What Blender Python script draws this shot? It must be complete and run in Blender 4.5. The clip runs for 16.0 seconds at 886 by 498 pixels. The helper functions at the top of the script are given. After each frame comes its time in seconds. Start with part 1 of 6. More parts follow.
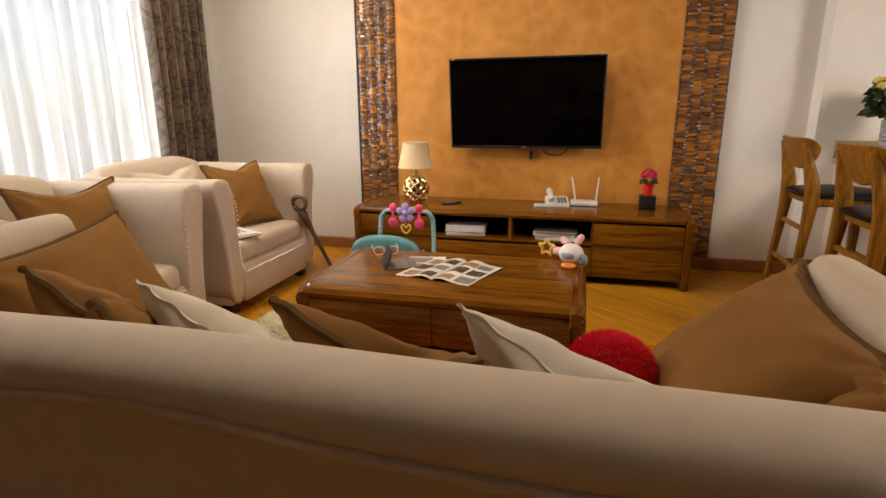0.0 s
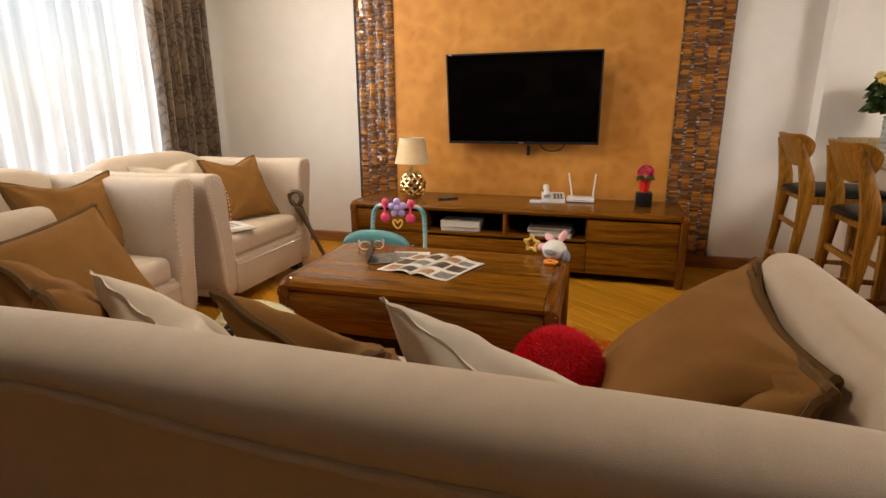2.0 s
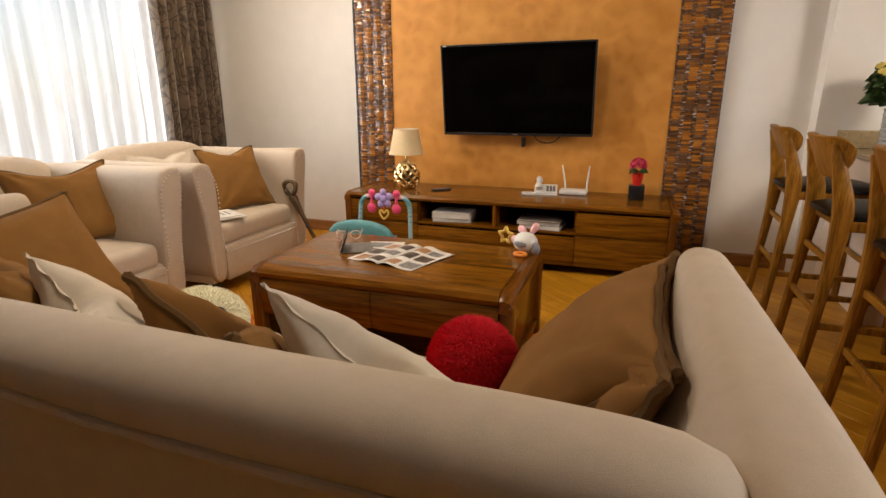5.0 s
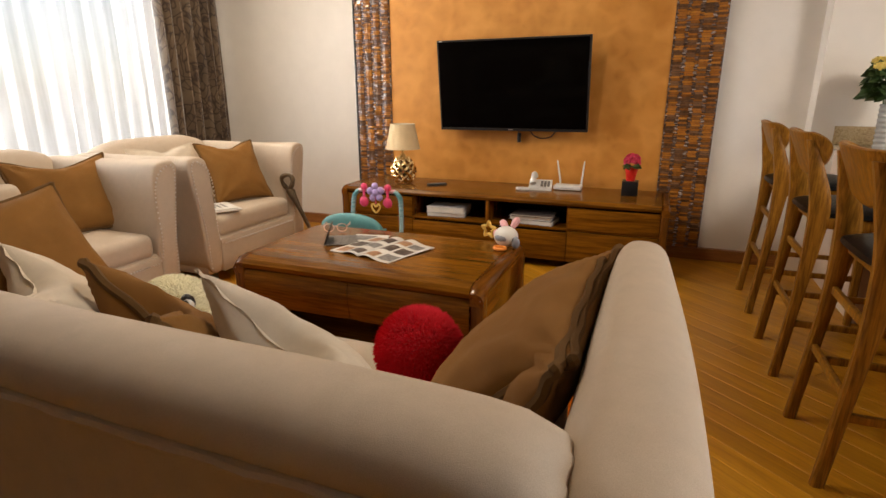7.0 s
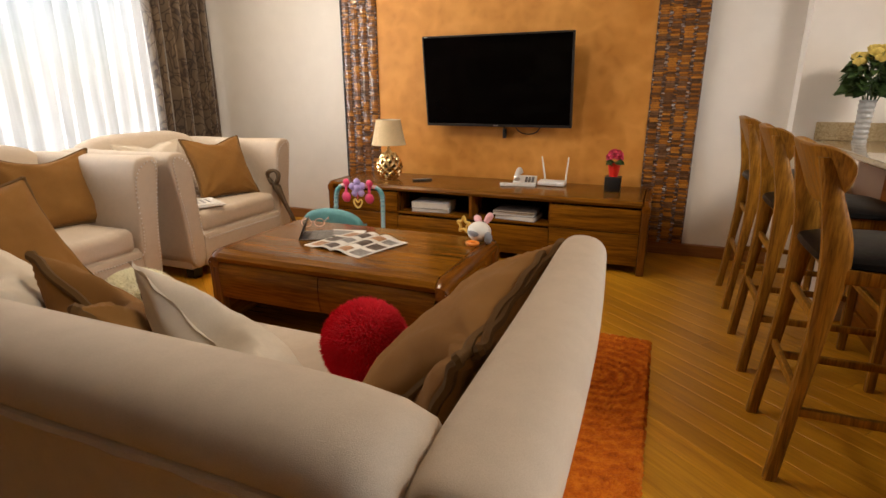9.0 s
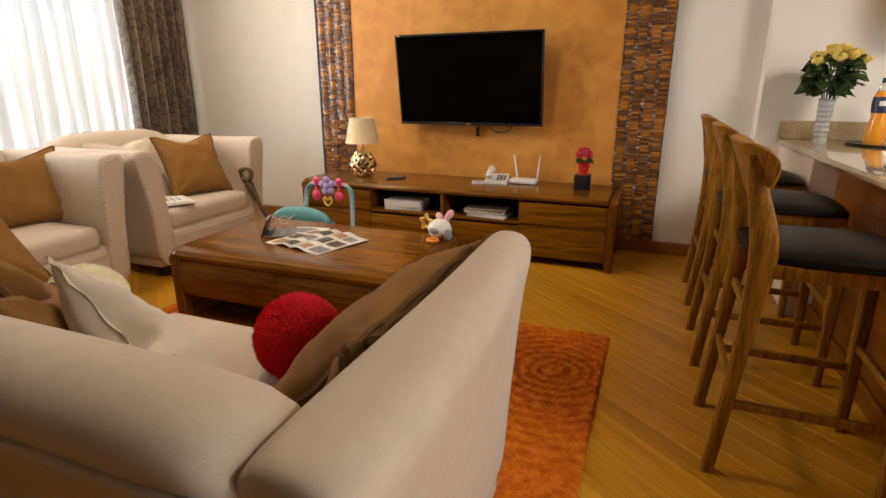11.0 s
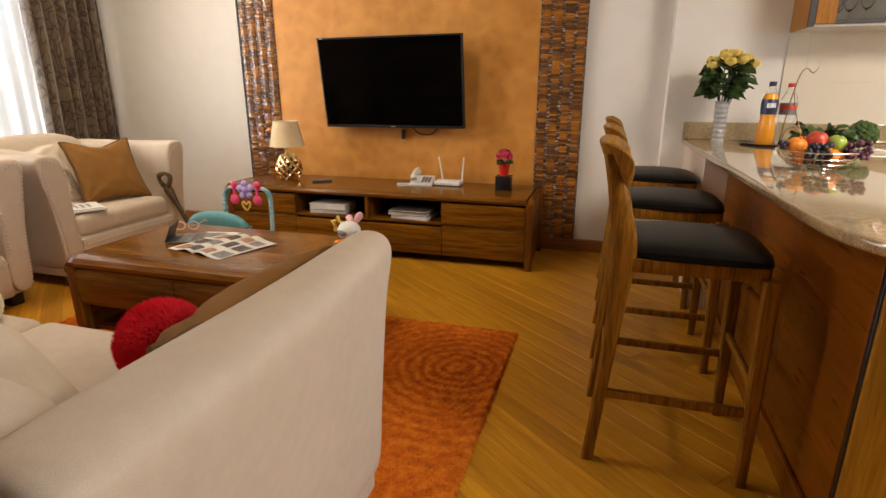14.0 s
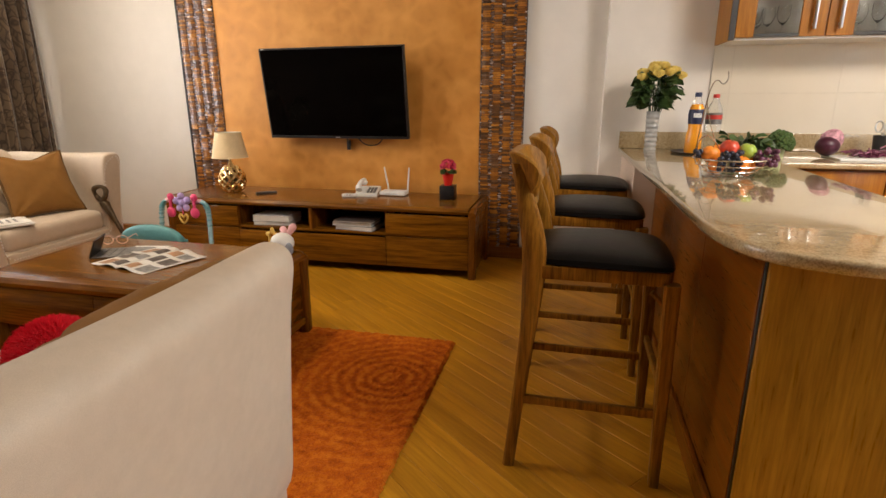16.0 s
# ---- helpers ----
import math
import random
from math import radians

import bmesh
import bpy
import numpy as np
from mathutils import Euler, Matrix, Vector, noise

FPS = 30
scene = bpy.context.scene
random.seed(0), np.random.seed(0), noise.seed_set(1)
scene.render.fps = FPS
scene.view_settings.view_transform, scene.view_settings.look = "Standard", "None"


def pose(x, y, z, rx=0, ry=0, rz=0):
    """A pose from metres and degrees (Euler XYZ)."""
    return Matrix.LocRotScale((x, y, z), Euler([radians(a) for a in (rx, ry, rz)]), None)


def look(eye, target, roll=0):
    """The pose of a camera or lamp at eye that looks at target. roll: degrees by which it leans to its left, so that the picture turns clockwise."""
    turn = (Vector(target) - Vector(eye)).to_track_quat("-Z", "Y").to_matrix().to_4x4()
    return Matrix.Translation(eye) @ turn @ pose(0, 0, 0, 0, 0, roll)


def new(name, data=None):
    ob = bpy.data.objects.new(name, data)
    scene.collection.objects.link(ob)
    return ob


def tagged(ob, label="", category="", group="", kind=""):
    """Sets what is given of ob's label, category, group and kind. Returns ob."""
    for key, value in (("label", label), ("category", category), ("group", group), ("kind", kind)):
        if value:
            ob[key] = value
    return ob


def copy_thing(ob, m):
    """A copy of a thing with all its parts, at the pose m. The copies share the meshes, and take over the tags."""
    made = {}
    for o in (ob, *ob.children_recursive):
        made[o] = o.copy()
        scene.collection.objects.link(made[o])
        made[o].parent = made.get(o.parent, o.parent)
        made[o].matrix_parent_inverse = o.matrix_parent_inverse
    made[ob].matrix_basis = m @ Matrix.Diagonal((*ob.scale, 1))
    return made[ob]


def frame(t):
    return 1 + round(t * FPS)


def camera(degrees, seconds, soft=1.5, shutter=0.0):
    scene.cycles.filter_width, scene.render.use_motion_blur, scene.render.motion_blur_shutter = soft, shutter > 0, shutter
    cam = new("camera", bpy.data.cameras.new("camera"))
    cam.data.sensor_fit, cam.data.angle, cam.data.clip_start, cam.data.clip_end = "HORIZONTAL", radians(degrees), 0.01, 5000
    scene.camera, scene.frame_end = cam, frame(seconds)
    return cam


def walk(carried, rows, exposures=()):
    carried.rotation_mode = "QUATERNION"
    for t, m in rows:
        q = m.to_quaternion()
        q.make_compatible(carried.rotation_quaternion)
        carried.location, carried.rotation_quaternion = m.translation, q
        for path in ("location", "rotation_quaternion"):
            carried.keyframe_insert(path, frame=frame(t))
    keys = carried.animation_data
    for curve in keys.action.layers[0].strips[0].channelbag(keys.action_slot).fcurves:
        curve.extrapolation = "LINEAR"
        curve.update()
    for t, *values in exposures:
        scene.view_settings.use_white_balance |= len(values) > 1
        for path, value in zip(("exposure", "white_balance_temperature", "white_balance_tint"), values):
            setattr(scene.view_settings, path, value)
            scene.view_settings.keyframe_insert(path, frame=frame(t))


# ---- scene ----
cam = camera(79.2, 16.0)
METRES, EYE, TILT, LEAN, TURN = 1.35, 1.165, 0.0, 0.0, 14.3
ROWS = [
    (0.0, 0.0, 0.0, 0.0, -0.06, -14.44, 0.21),
    (0.5, 0.0265, -0.0015, 0.0005, 0.36, -14.48, 0.21),
    (1.0, 0.056, -0.0029, 0.0004, 0.84, -14.57, 0.21),
    (1.5, 0.0873, -0.0045, 0.0002, 1.26, -14.71, 0.21),
    (2.0, 0.1211, -0.0066, 0.0005, 1.87, -14.9, 0.18),
    (2.5, 0.1537, -0.0085, 0.0015, 2.44, -15.07, 0.18),
    (3.0, 0.1869, -0.0108, 0.0025, 2.99, -15.19, 0.18),
    (3.5, 0.2207, -0.013, 0.0027, 3.42, -15.33, 0.19),
    (4.0, 0.2541, -0.0149, 0.003, 3.91, -15.49, 0.18),
    (6.5, 0.4241, -0.0229, 0.0026, 6.59, -16.21, 0.08),
    (7.0, 0.4554, -0.0292, 0.0021, 7.03, -16.28, 0.1),
    (7.5, 0.4846, -0.025, 0.0019, 7.4, -16.37, 0.09),
    (8.0, 0.5125, -0.0263, 0.0021, 7.59, -16.5, 0.1),
    (10.5, 0.6601, -0.0306, 0.0006, 7.5, -16.81, 0.08),
    (11.0, 0.692, -0.0315, 0.0003, 7.03, -16.81, 0.04),
    (11.5, 0.7229, -0.0322, 0.0003, 6.62, -16.81, 0.06),
    (12.0, 0.7526, -0.0329, 0.0004, 6.05, -16.81, 0.08),
    (12.5, 0.7829, -0.0336, -0.0009, 5.23, -16.79, 0.04),
    (13.0, 0.8135, -0.0339, 0.0001, 4.28, -16.78, 0.03),
    (13.5, 0.8443, -0.0348, -0.0007, 3.35, -16.68, 0.01),
    (14.0, 0.8752, -0.0353, -0.0007, 2.57, -16.51, 0.02),
    (14.5, 0.9055, -0.036, -0.0028, 1.74, -16.26, 0.01),
    (15.0, 0.9365, -0.0368, -0.002, 0.84, -16.05, 0.03),
    (15.5, 0.9674, -0.0372, -0.0015, -0.02, -15.74, 0.04),
    (16.0, 0.9989, -0.0379, -0.0001, -0.88, -15.46, 0.06),
]
walk(cam, [(t, pose(0, 0, EYE, TILT, LEAN, TURN) @ pose(METRES * x, METRES * y, METRES * z, 90 + pitch, roll, yaw)) for t, x, y, z, yaw, pitch, roll in ROWS])

# ---- light ----
world = bpy.data.worlds.new("world")
scene.world = world
world.use_nodes = True
wn = world.node_tree
sky = wn.nodes.new("ShaderNodeTexSky")
sky.sky_type = "NISHITA"
sky.sun_disc = False
sky.sun_elevation, sky.sun_rotation = radians(45), radians(-100)
wn.nodes["Background"].inputs["Strength"].default_value = 0.1
wn.links.new(sky.outputs[0], wn.nodes["Background"].inputs["Color"])


def area_lamp(name, m, sx, sy, watts, colour, shape="RECTANGLE", spread=180):
    d = bpy.data.lights.new(name, "AREA")
    d.shape, d.size, d.size_y, d.energy, d.color = shape, sx, sy, watts, colour
    d.spread = radians(spread)
    ob = new(name, d)
    ob.matrix_world = m
    return ob


# daylight in the window's opening, the living room's ceiling lamps, the kitchen's ceiling lamp
area_lamp("window_daylight", look((-3.85, 2.25, 1.40), (-0.9, 3.75, 0.9)), 2.4, 2.2, 92, (1.0, 0.985, 0.96), spread=95)
area_lamp("terrace_daylight", look((4.6, 0.75, 1.2), (0, 0.95, 0.9)), 1.1, 2.0, 32, (0.66, 0.83, 1.0))
area_lamp("living_lamp", look((-2.1, 3.0, 2.64), (-2.1, 3.0, 0)), 0.3, 0.3, 28, (1.0, 0.83, 0.64), "DISK")
area_lamp("living_lamp", look((-0.8, 1.85, 2.64), (-0.8, 1.85, 0)), 0.4, 0.4, 23, (1.0, 0.82, 0.61), "DISK")
area_lamp("kitchen_lamp", look((3.55, 1.5, 2.6), (3.4, 1.9, 0)), 1.2, 1.2, 101, (1.0, 0.90, 0.78), "DISK")


# ---- materials ----
def material(name):
    m = bpy.data.materials.new(name)
    m.use_nodes = True
    return m, m.node_tree, m.node_tree.nodes["Principled BSDF"]


def coords(nt, scale, source="Object"):
    tc = nt.nodes.new("ShaderNodeTexCoord")
    mp = nt.nodes.new("ShaderNodeMapping")
    mp.inputs["Scale"].default_value = scale
    nt.links.new(tc.outputs[source], mp.inputs["Vector"])
    return mp.outputs["Vector"]


def noise_node(nt, vec, scale, detail=4, rough=0.55, distort=0.0):
    n = nt.nodes.new("ShaderNodeTexNoise")
    n.inputs["Scale"].default_value, n.inputs["Detail"].default_value = scale, detail
    n.inputs["Roughness"].default_value, n.inputs["Distortion"].default_value = rough, distort
    nt.links.new(vec, n.inputs["Vector"])
    return n.outputs["Fac"]


def ramp(nt, fac, stops):
    r = nt.nodes.new("ShaderNodeValToRGB")
    while len(r.color_ramp.elements) < len(stops):
        r.color_ramp.elements.new(0.5)
    for e, (p, c) in zip(r.color_ramp.elements, stops):
        e.position, e.color = p, (*c, 1)
    nt.links.new(fac, r.inputs["Fac"])
    return r.outputs["Color"]


def mix(nt, fac, a, b, kind="MIX"):
    n = nt.nodes.new("ShaderNodeMix")
    n.data_type, n.blend_type = "RGBA", kind
    for sock, v in ((n.inputs[0], fac), (n.inputs[6], a), (n.inputs[7], b)):
        if isinstance(v, (int, float)):
            sock.default_value = v
        elif isinstance(v, tuple):
            sock.default_value = (*v, 1)
        else:
            nt.links.new(v, sock)
    return n.outputs[2]


def maths(nt, op, a, b=0.0):
    n = nt.nodes.new("ShaderNodeMath")
    n.operation = op
    for sock, v in ((n.inputs[0], a), (n.inputs[1], b)):
        if isinstance(v, (int, float)):
            sock.default_value = v
        else:
            nt.links.new(v, sock)
    return n.outputs[0]


def bump(nt, bsdf, height, strength, dist=0.01):
    b = nt.nodes.new("ShaderNodeBump")
    b.inputs["Strength"].default_value, b.inputs["Distance"].default_value = strength, dist
    nt.links.new(height, b.inputs["Height"])
    nt.links.new(b.outputs["Normal"], bsdf.inputs["Normal"])


def scaled(c, k):
    return tuple(min(1.0, v * k) for v in c)


def plain(name, colour, rough=0.5, metal=0.0, vary=0.12, size=20, relief=0.05, coat=0.0):
    m, nt, b = material(name)
    v = coords(nt, (1, 1, 1))
    n = noise_node(nt, v, size)
    nt.links.new(ramp(nt, n, [(0.3, scaled(colour, 1 - vary)), (0.7, scaled(colour, 1 + vary))]), b.inputs["Base Color"])
    b.inputs["Roughness"].default_value, b.inputs["Metallic"].default_value = rough, metal
    b.inputs["Coat Weight"].default_value = coat
    if relief:
        bump(nt, b, noise_node(nt, v, size * 6, 3), relief, 0.004)
    return m


def cloth(name, colour, vary=0.1, weave=900, sheen=0.08, rough=0.9, spec=0.25, relief=0.4):
    m, nt, b = material(name)
    v = coords(nt, (1, 1, 1))
    big, mid, fine = noise_node(nt, v, 2.5, 3), noise_node(nt, v, 26, 4), noise_node(nt, v, weave, 2)
    c = ramp(nt, big, [(0.3, scaled(colour, 1 - vary)), (0.7, scaled(colour, 1 + vary))])
    c = mix(nt, 0.35, c, ramp(nt, mid, [(0.35, scaled(colour, 0.86)), (0.65, scaled(colour, 1.1))]))
    c = mix(nt, 0.25, c, ramp(nt, fine, [(0.35, scaled(colour, 0.7)), (0.65, scaled(colour, 1.25))]))
    nt.links.new(c, b.inputs["Base Color"])
    b.inputs["Roughness"].default_value, b.inputs["Sheen Weight"].default_value = rough, sheen
    b.inputs["Specular IOR Level"].default_value = spec
    h = mix(nt, 0.5, mid, fine)
    wide = noise_node(nt, v, 5.5, 3, 0.5, 0.6)
    tall = maths(nt, "ADD", maths(nt, "MULTIPLY", wide, 2.6), h)
    bump(nt, b, tall, relief, 0.0035)
    return m


def wood(name, dark, light, along="X", grain=1.0, rough=0.35, per_piece=False, coat=0.0, bands=0.5):
    m, nt, b = material(name)
    s = {"X": (0.9, 14, 14), "Y": (14, 0.9, 14), "Z": (14, 14, 0.9)}[along]
    v = coords(nt, tuple(q * grain for q in s))
    if per_piece:
        info = nt.nodes.new("ShaderNodeObjectInfo")
        add = nt.nodes.new("ShaderNodeVectorMath")
        add.operation = "ADD"
        comb = nt.nodes.new("ShaderNodeCombineXYZ")
        for i, k in enumerate((37.0, 91.0, 53.0)):
            nt.links.new(maths(nt, "MULTIPLY", info.outputs["Random"], k), comb.inputs[i])
        nt.links.new(v, add.inputs[0])
        nt.links.new(comb.outputs[0], add.inputs[1])
        v = add.outputs[0]
    g1, g2 = noise_node(nt, v, 1.3, 5, 0.6, 0.8), noise_node(nt, v, 7, 4, 0.6)
    c = ramp(nt, g1, [(0.3, dark), (0.52, tuple((p + q) / 2 for p, q in zip(dark, light))), (0.72, light)])
    c = mix(nt, bands * 0.7, c, ramp(nt, g2, [(0.35, scaled(dark, 0.8)), (0.65, scaled(light, 1.05))]))
    if per_piece:
        tone = ramp(nt, info.outputs["Random"], [(0.0, (0.82, 0.80, 0.78)), (0.5, (0.97, 0.96, 0.95)), (1.0, (1.1, 1.08, 1.04))])
        c = mix(nt, 1.0, c, tone, "MULTIPLY")
    nt.links.new(c, b.inputs["Base Color"])
    rr = ramp(nt, g2, [(0.3, (rough * 0.8,) * 3), (0.7, (rough * 1.25,) * 3)])
    nt.links.new(rr, b.inputs["Roughness"])
    b.inputs["Coat Weight"].default_value, b.inputs["Coat Roughness"].default_value = coat, 0.12
    b.inputs["Specular IOR Level"].default_value = 0.26
    bump(nt, b, g2, 0.12, 0.003)
    return m


def glass(name, colour=(1, 1, 1), rough=0.02, ior=1.45):
    m, nt, b = material(name)
    b.inputs["Base Color"].default_value = (*colour, 1)
    b.inputs["Roughness"].default_value, b.inputs["IOR"].default_value = rough, ior
    b.inputs["Transmission Weight"].default_value = 1.0
    return m


def paint(name, colour, rough=0.6, relief=0.15):
    m, nt, b = material(name)
    v = coords(nt, (1, 1, 1))
    big, mid, fine = noise_node(nt, v, 0.9, 4), noise_node(nt, v, 7, 5), noise_node(nt, v, 160, 3)
    c = ramp(nt, big, [(0.3, scaled(colour, 0.95)), (0.7, scaled(colour, 1.03))])
    c = mix(nt, 0.3, c, ramp(nt, mid, [(0.4, scaled(colour, 0.95)), (0.6, scaled(colour, 1.04))]))
    nt.links.new(c, b.inputs["Base Color"])
    b.inputs["Roughness"].default_value = rough
    bump(nt, b, fine, relief, 0.002)
    return m


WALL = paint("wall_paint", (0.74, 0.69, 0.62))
# Ceiling colour darkened below white so less bounced light fills the shadows.
CEIL = paint("low_bounce_ceiling_paint", (0.48, 0.45, 0.40))
# Unseen south wall in mid grey, so little light bounces off it.
FARWALL = paint("low_bounce_wall_paint", (0.25, 0.25, 0.25))
# Pinkish plaster: the shade below the worktop is put into its colour.
STUB = paint("shaded_bar_plaster", (0.62, 0.50, 0.40))
BEIGE = cloth("beige_upholstery", (0.515, 0.42, 0.318), rough=0.62, spec=0.28, sheen=0.03, relief=0.3)
CREAM = cloth("cream_linen", (0.60, 0.52, 0.41))
BROWN = cloth("brown_velvet", (0.225, 0.104, 0.022), vary=0.2, sheen=0.02, relief=0.55)
BROWN_EDGE = cloth("dark_brown_piping", (0.12, 0.062, 0.018), sheen=0.0)
RED_FUR = cloth("red_plush", (0.72, 0.010, 0.03), vary=0.25, weave=300)
CREAM_FUR = cloth("cream_plush", (0.88, 0.83, 0.62), vary=0.08, weave=300)
WALNUT = wood("reddish_walnut", (0.052, 0.017, 0.0015), (0.262, 0.100, 0.006), "X", 0.9, 0.2, coat=0.08, bands=0.5)
WALNUT_Y = wood("reddish_walnut_crosswise", (0.05, 0.013, 0.0015), (0.26, 0.088, 0.006), "Y", 0.8, 0.2, coat=0.08, bands=0.35)
WALNUT_Z = wood("reddish_walnut_upright", (0.035, 0.010, 0.002), (0.26, 0.090, 0.008), "Z", 0.8, 0.22, coat=0.2, bands=0.45)
STOOLWOOD = wood("stool_timber", (0.088, 0.032, 0.003), (0.38, 0.168, 0.018), "Z", 1.6, 0.40, coat=0.05, bands=0.65)
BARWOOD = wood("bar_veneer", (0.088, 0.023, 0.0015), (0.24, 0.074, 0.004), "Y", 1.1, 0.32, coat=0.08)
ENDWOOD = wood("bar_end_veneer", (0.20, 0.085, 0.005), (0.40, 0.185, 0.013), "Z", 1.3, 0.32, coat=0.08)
DOORWOOD = wood("cabinet_veneer", (0.24, 0.082, 0.006), (0.44, 0.18, 0.016), "Z", 1.2, 0.34, coat=0.15)
FLOORWOOD = wood("floor_board_timber", (0.36, 0.150, 0.006), (0.62, 0.300, 0.018), "X", 1.5, 0.36, True, 0.0, 0.3)
for dull in (STOOLWOOD, BARWOOD):
    dull.node_tree.nodes["Principled BSDF"].inputs["Specular IOR Level"].default_value = 0.14
BASEWOOD = wood("skirting_timber", (0.20, 0.075, 0.018), (0.36, 0.16, 0.045), "X", 1.0, 0.4)
BLACK = plain("black_plastic", (0.012, 0.012, 0.013), 0.35)
LEATHER = plain("black_leather", (0.005, 0.0045, 0.0045), 0.34, 0, 0.2, 30, 0.25)
LEATHER.node_tree.nodes["Principled BSDF"].inputs["Specular IOR Level"].default_value = 0.14
SCREEN = plain("dark_tv_glass", (0.0015, 0.0011, 0.001), 0.06, 0, 0.1, 3, 0)
SCREEN.node_tree.nodes["Principled BSDF"].inputs["Specular IOR Level"].default_value = 0.04
# Near black for hidden backings; puts the shade of recesses into colour.
DARK = plain("recess_shade_black", (0.006, 0.004, 0.003), 0.7)
CHROME = plain("chrome", (0.75, 0.74, 0.72), 0.13, 1.0, 0.03, 10, 0)
NAIL = plain("silvered_nail_head", (0.74, 0.71, 0.69), 0.28, 0.7, 0.05, 10, 0)
STEEL = plain("brushed_steel", (0.62, 0.62, 0.61), 0.3, 1.0, 0.06, 30, 0.02)
BRONZE = plain("aged_bronze", (0.12, 0.085, 0.05), 0.38, 0.8, 0.3, 60, 0.1)
GOLD = plain("gold_ceramic", (0.90, 0.68, 0.34), 0.22, 1.0, 0.1, 40, 0.04)
WHITE = plain("white_plastic", (0.72, 0.71, 0.68), 0.4, 0, 0.05)
PAPER = plain("paper", (0.64, 0.61, 0.56), 0.8, 0, 0.06)
INK = plain("printed_ink", (0.075, 0.055, 0.045), 0.5, 0, 0.6, 60)
INK_WARM = plain("warm_print", (0.32, 0.17, 0.08), 0.5, 0, 0.4, 60)
INK_COOL = plain("grey_print", (0.19, 0.18, 0.17), 0.5, 0, 0.4, 60)
TEAL = plain("teal_plastic", (0.10, 0.30, 0.31), 0.5, 0, 0.12)
TEAL_PALE = plain("pale_teal_fabric", (0.32, 0.50, 0.52), 0.8, 0, 0.15, 80)
PINK = plain("pink_plastic", (0.75, 0.06, 0.17), 0.4, 0, 0.1)
PALEPINK = plain("pale_pink_fabric", (0.75, 0.42, 0.44), 0.8, 0, 0.1)
LILAC = plain("lilac_plastic", (0.42, 0.31, 0.62), 0.45, 0, 0.1)
YELLOW = plain("yellow_plastic", (0.72, 0.48, 0.10), 0.45, 0, 0.1)
ORANGE = plain("orange_plastic", (0.78, 0.25, 0.03), 0.45, 0, 0.1)
GREYTOY = plain("grey_plush", (0.25, 0.27, 0.31), 0.85, 0, 0.15)
RED_POT = plain("red_pot_plastic", (0.62, 0.02, 0.012), 0.35, 0, 0.08)
PETAL_PINK = plain("pink_petals", (0.70, 0.06, 0.14), 0.6, 0, 0.3, 60)
PETAL_YELLOW = plain("yellow_petals", (0.90, 0.66, 0.17), 0.6, 0, 0.2, 40)
LEAF = plain("dark_green_leaf", (0.040, 0.075, 0.018), 0.45, 0, 0.4, 30)
BROCCOLI = plain("broccoli_green", (0.055, 0.10, 0.022), 0.75, 0, 0.4, 120, 0.4)
ORANGE_PEEL = plain("orange_peel", (0.80, 0.24, 0.02), 0.42, 0, 0.1, 60, 0.25)
APPLE_RED = plain("red_apple_skin", (0.50, 0.06, 0.03), 0.28, 0, 0.5, 14, 0)
APPLE_GREEN = plain("green_apple_skin", (0.32, 0.42, 0.06), 0.28, 0, 0.15, 20, 0)
GRAPE_DARK = plain("dark_grape_skin", (0.02, 0.02, 0.035), 0.35, 0, 0.4, 40, 0)
GRAPE_PURPLE = plain("purple_grape_skin", (0.10, 0.03, 0.06), 0.35, 0, 0.4, 40, 0)
CABBAGE = plain("red_cabbage_leaf", (0.06, 0.010, 0.028), 0.4, 0, 0.4, 30)
CABBAGE_CUT = plain("cut_red_cabbage", (0.50, 0.25, 0.30), 0.5, 0, 0.6, 55)
JUICE = plain("orange_juice", (0.85, 0.34, 0.02), 0.25, 0, 0.05, 10, 0, 0.4)
NAVY = plain("navy_label", (0.02, 0.025, 0.07), 0.4)
REDPRINT = plain("red_print", (0.6, 0.04, 0.03), 0.4)
CLEAR = glass("clear_glass")
CLEAR_PLASTIC = glass("clear_plastic", (0.95, 0.97, 0.98), 0.05, 1.3)
PANE = glass("cabinet_pane", (0.9, 0.92, 0.9), 0.03, 1.1)
SHADE = cloth("beige_lamp_shade", (0.72, 0.56, 0.33), weave=500)
SHADE_IN = cloth("white_shade_lining", (0.80, 0.78, 0.70), weave=500)
TRIMGREY = plain("grey_trim", (0.03, 0.028, 0.026), 0.45)

# patterned drape, sheer, accent plaster, mosaic, granite, wall tile, rug
DRAPE, nt, b = material("patterned_drape_cloth")
v = coords(nt, (1, 1, 1))
vv = coords(nt, (1, 2.2, 1.0))
wave = nt.nodes.new("ShaderNodeTexVoronoi")
wave.feature, wave.inputs["Scale"].default_value = "DISTANCE_TO_EDGE", 8.5
va = nt.nodes.new("ShaderNodeVectorMath")
va.operation = "ADD"
sc = nt.nodes.new("ShaderNodeVectorMath")
sc.operation = "SCALE"
sc.inputs["Scale"].default_value = 0.9
nz = nt.nodes.new("ShaderNodeTexNoise")
nz.inputs["Scale"].default_value, nz.inputs["Detail"].default_value = 3.0, 2
nt.links.new(v, nz.inputs["Vector"])
nt.links.new(nz.outputs["Color"], sc.inputs[0])
nt.links.new(vv, va.inputs[0])
nt.links.new(sc.outputs[0], va.inputs[1])
nt.links.new(va.outputs[0], wave.inputs["Vector"])
base = ramp(nt, noise_node(nt, v, 4, 3), [(0.3, (0.085, 0.056, 0.032)), (0.7, (0.15, 0.102, 0.058))])
line = ramp(nt, wave.outputs["Distance"], [(0.0, (0.30, 0.24, 0.22)), (0.04, (0.4, 0.32, 0.29)), (0.12, (1, 1, 1))])
c = mix(nt, 1.0, base, line, "MULTIPLY")
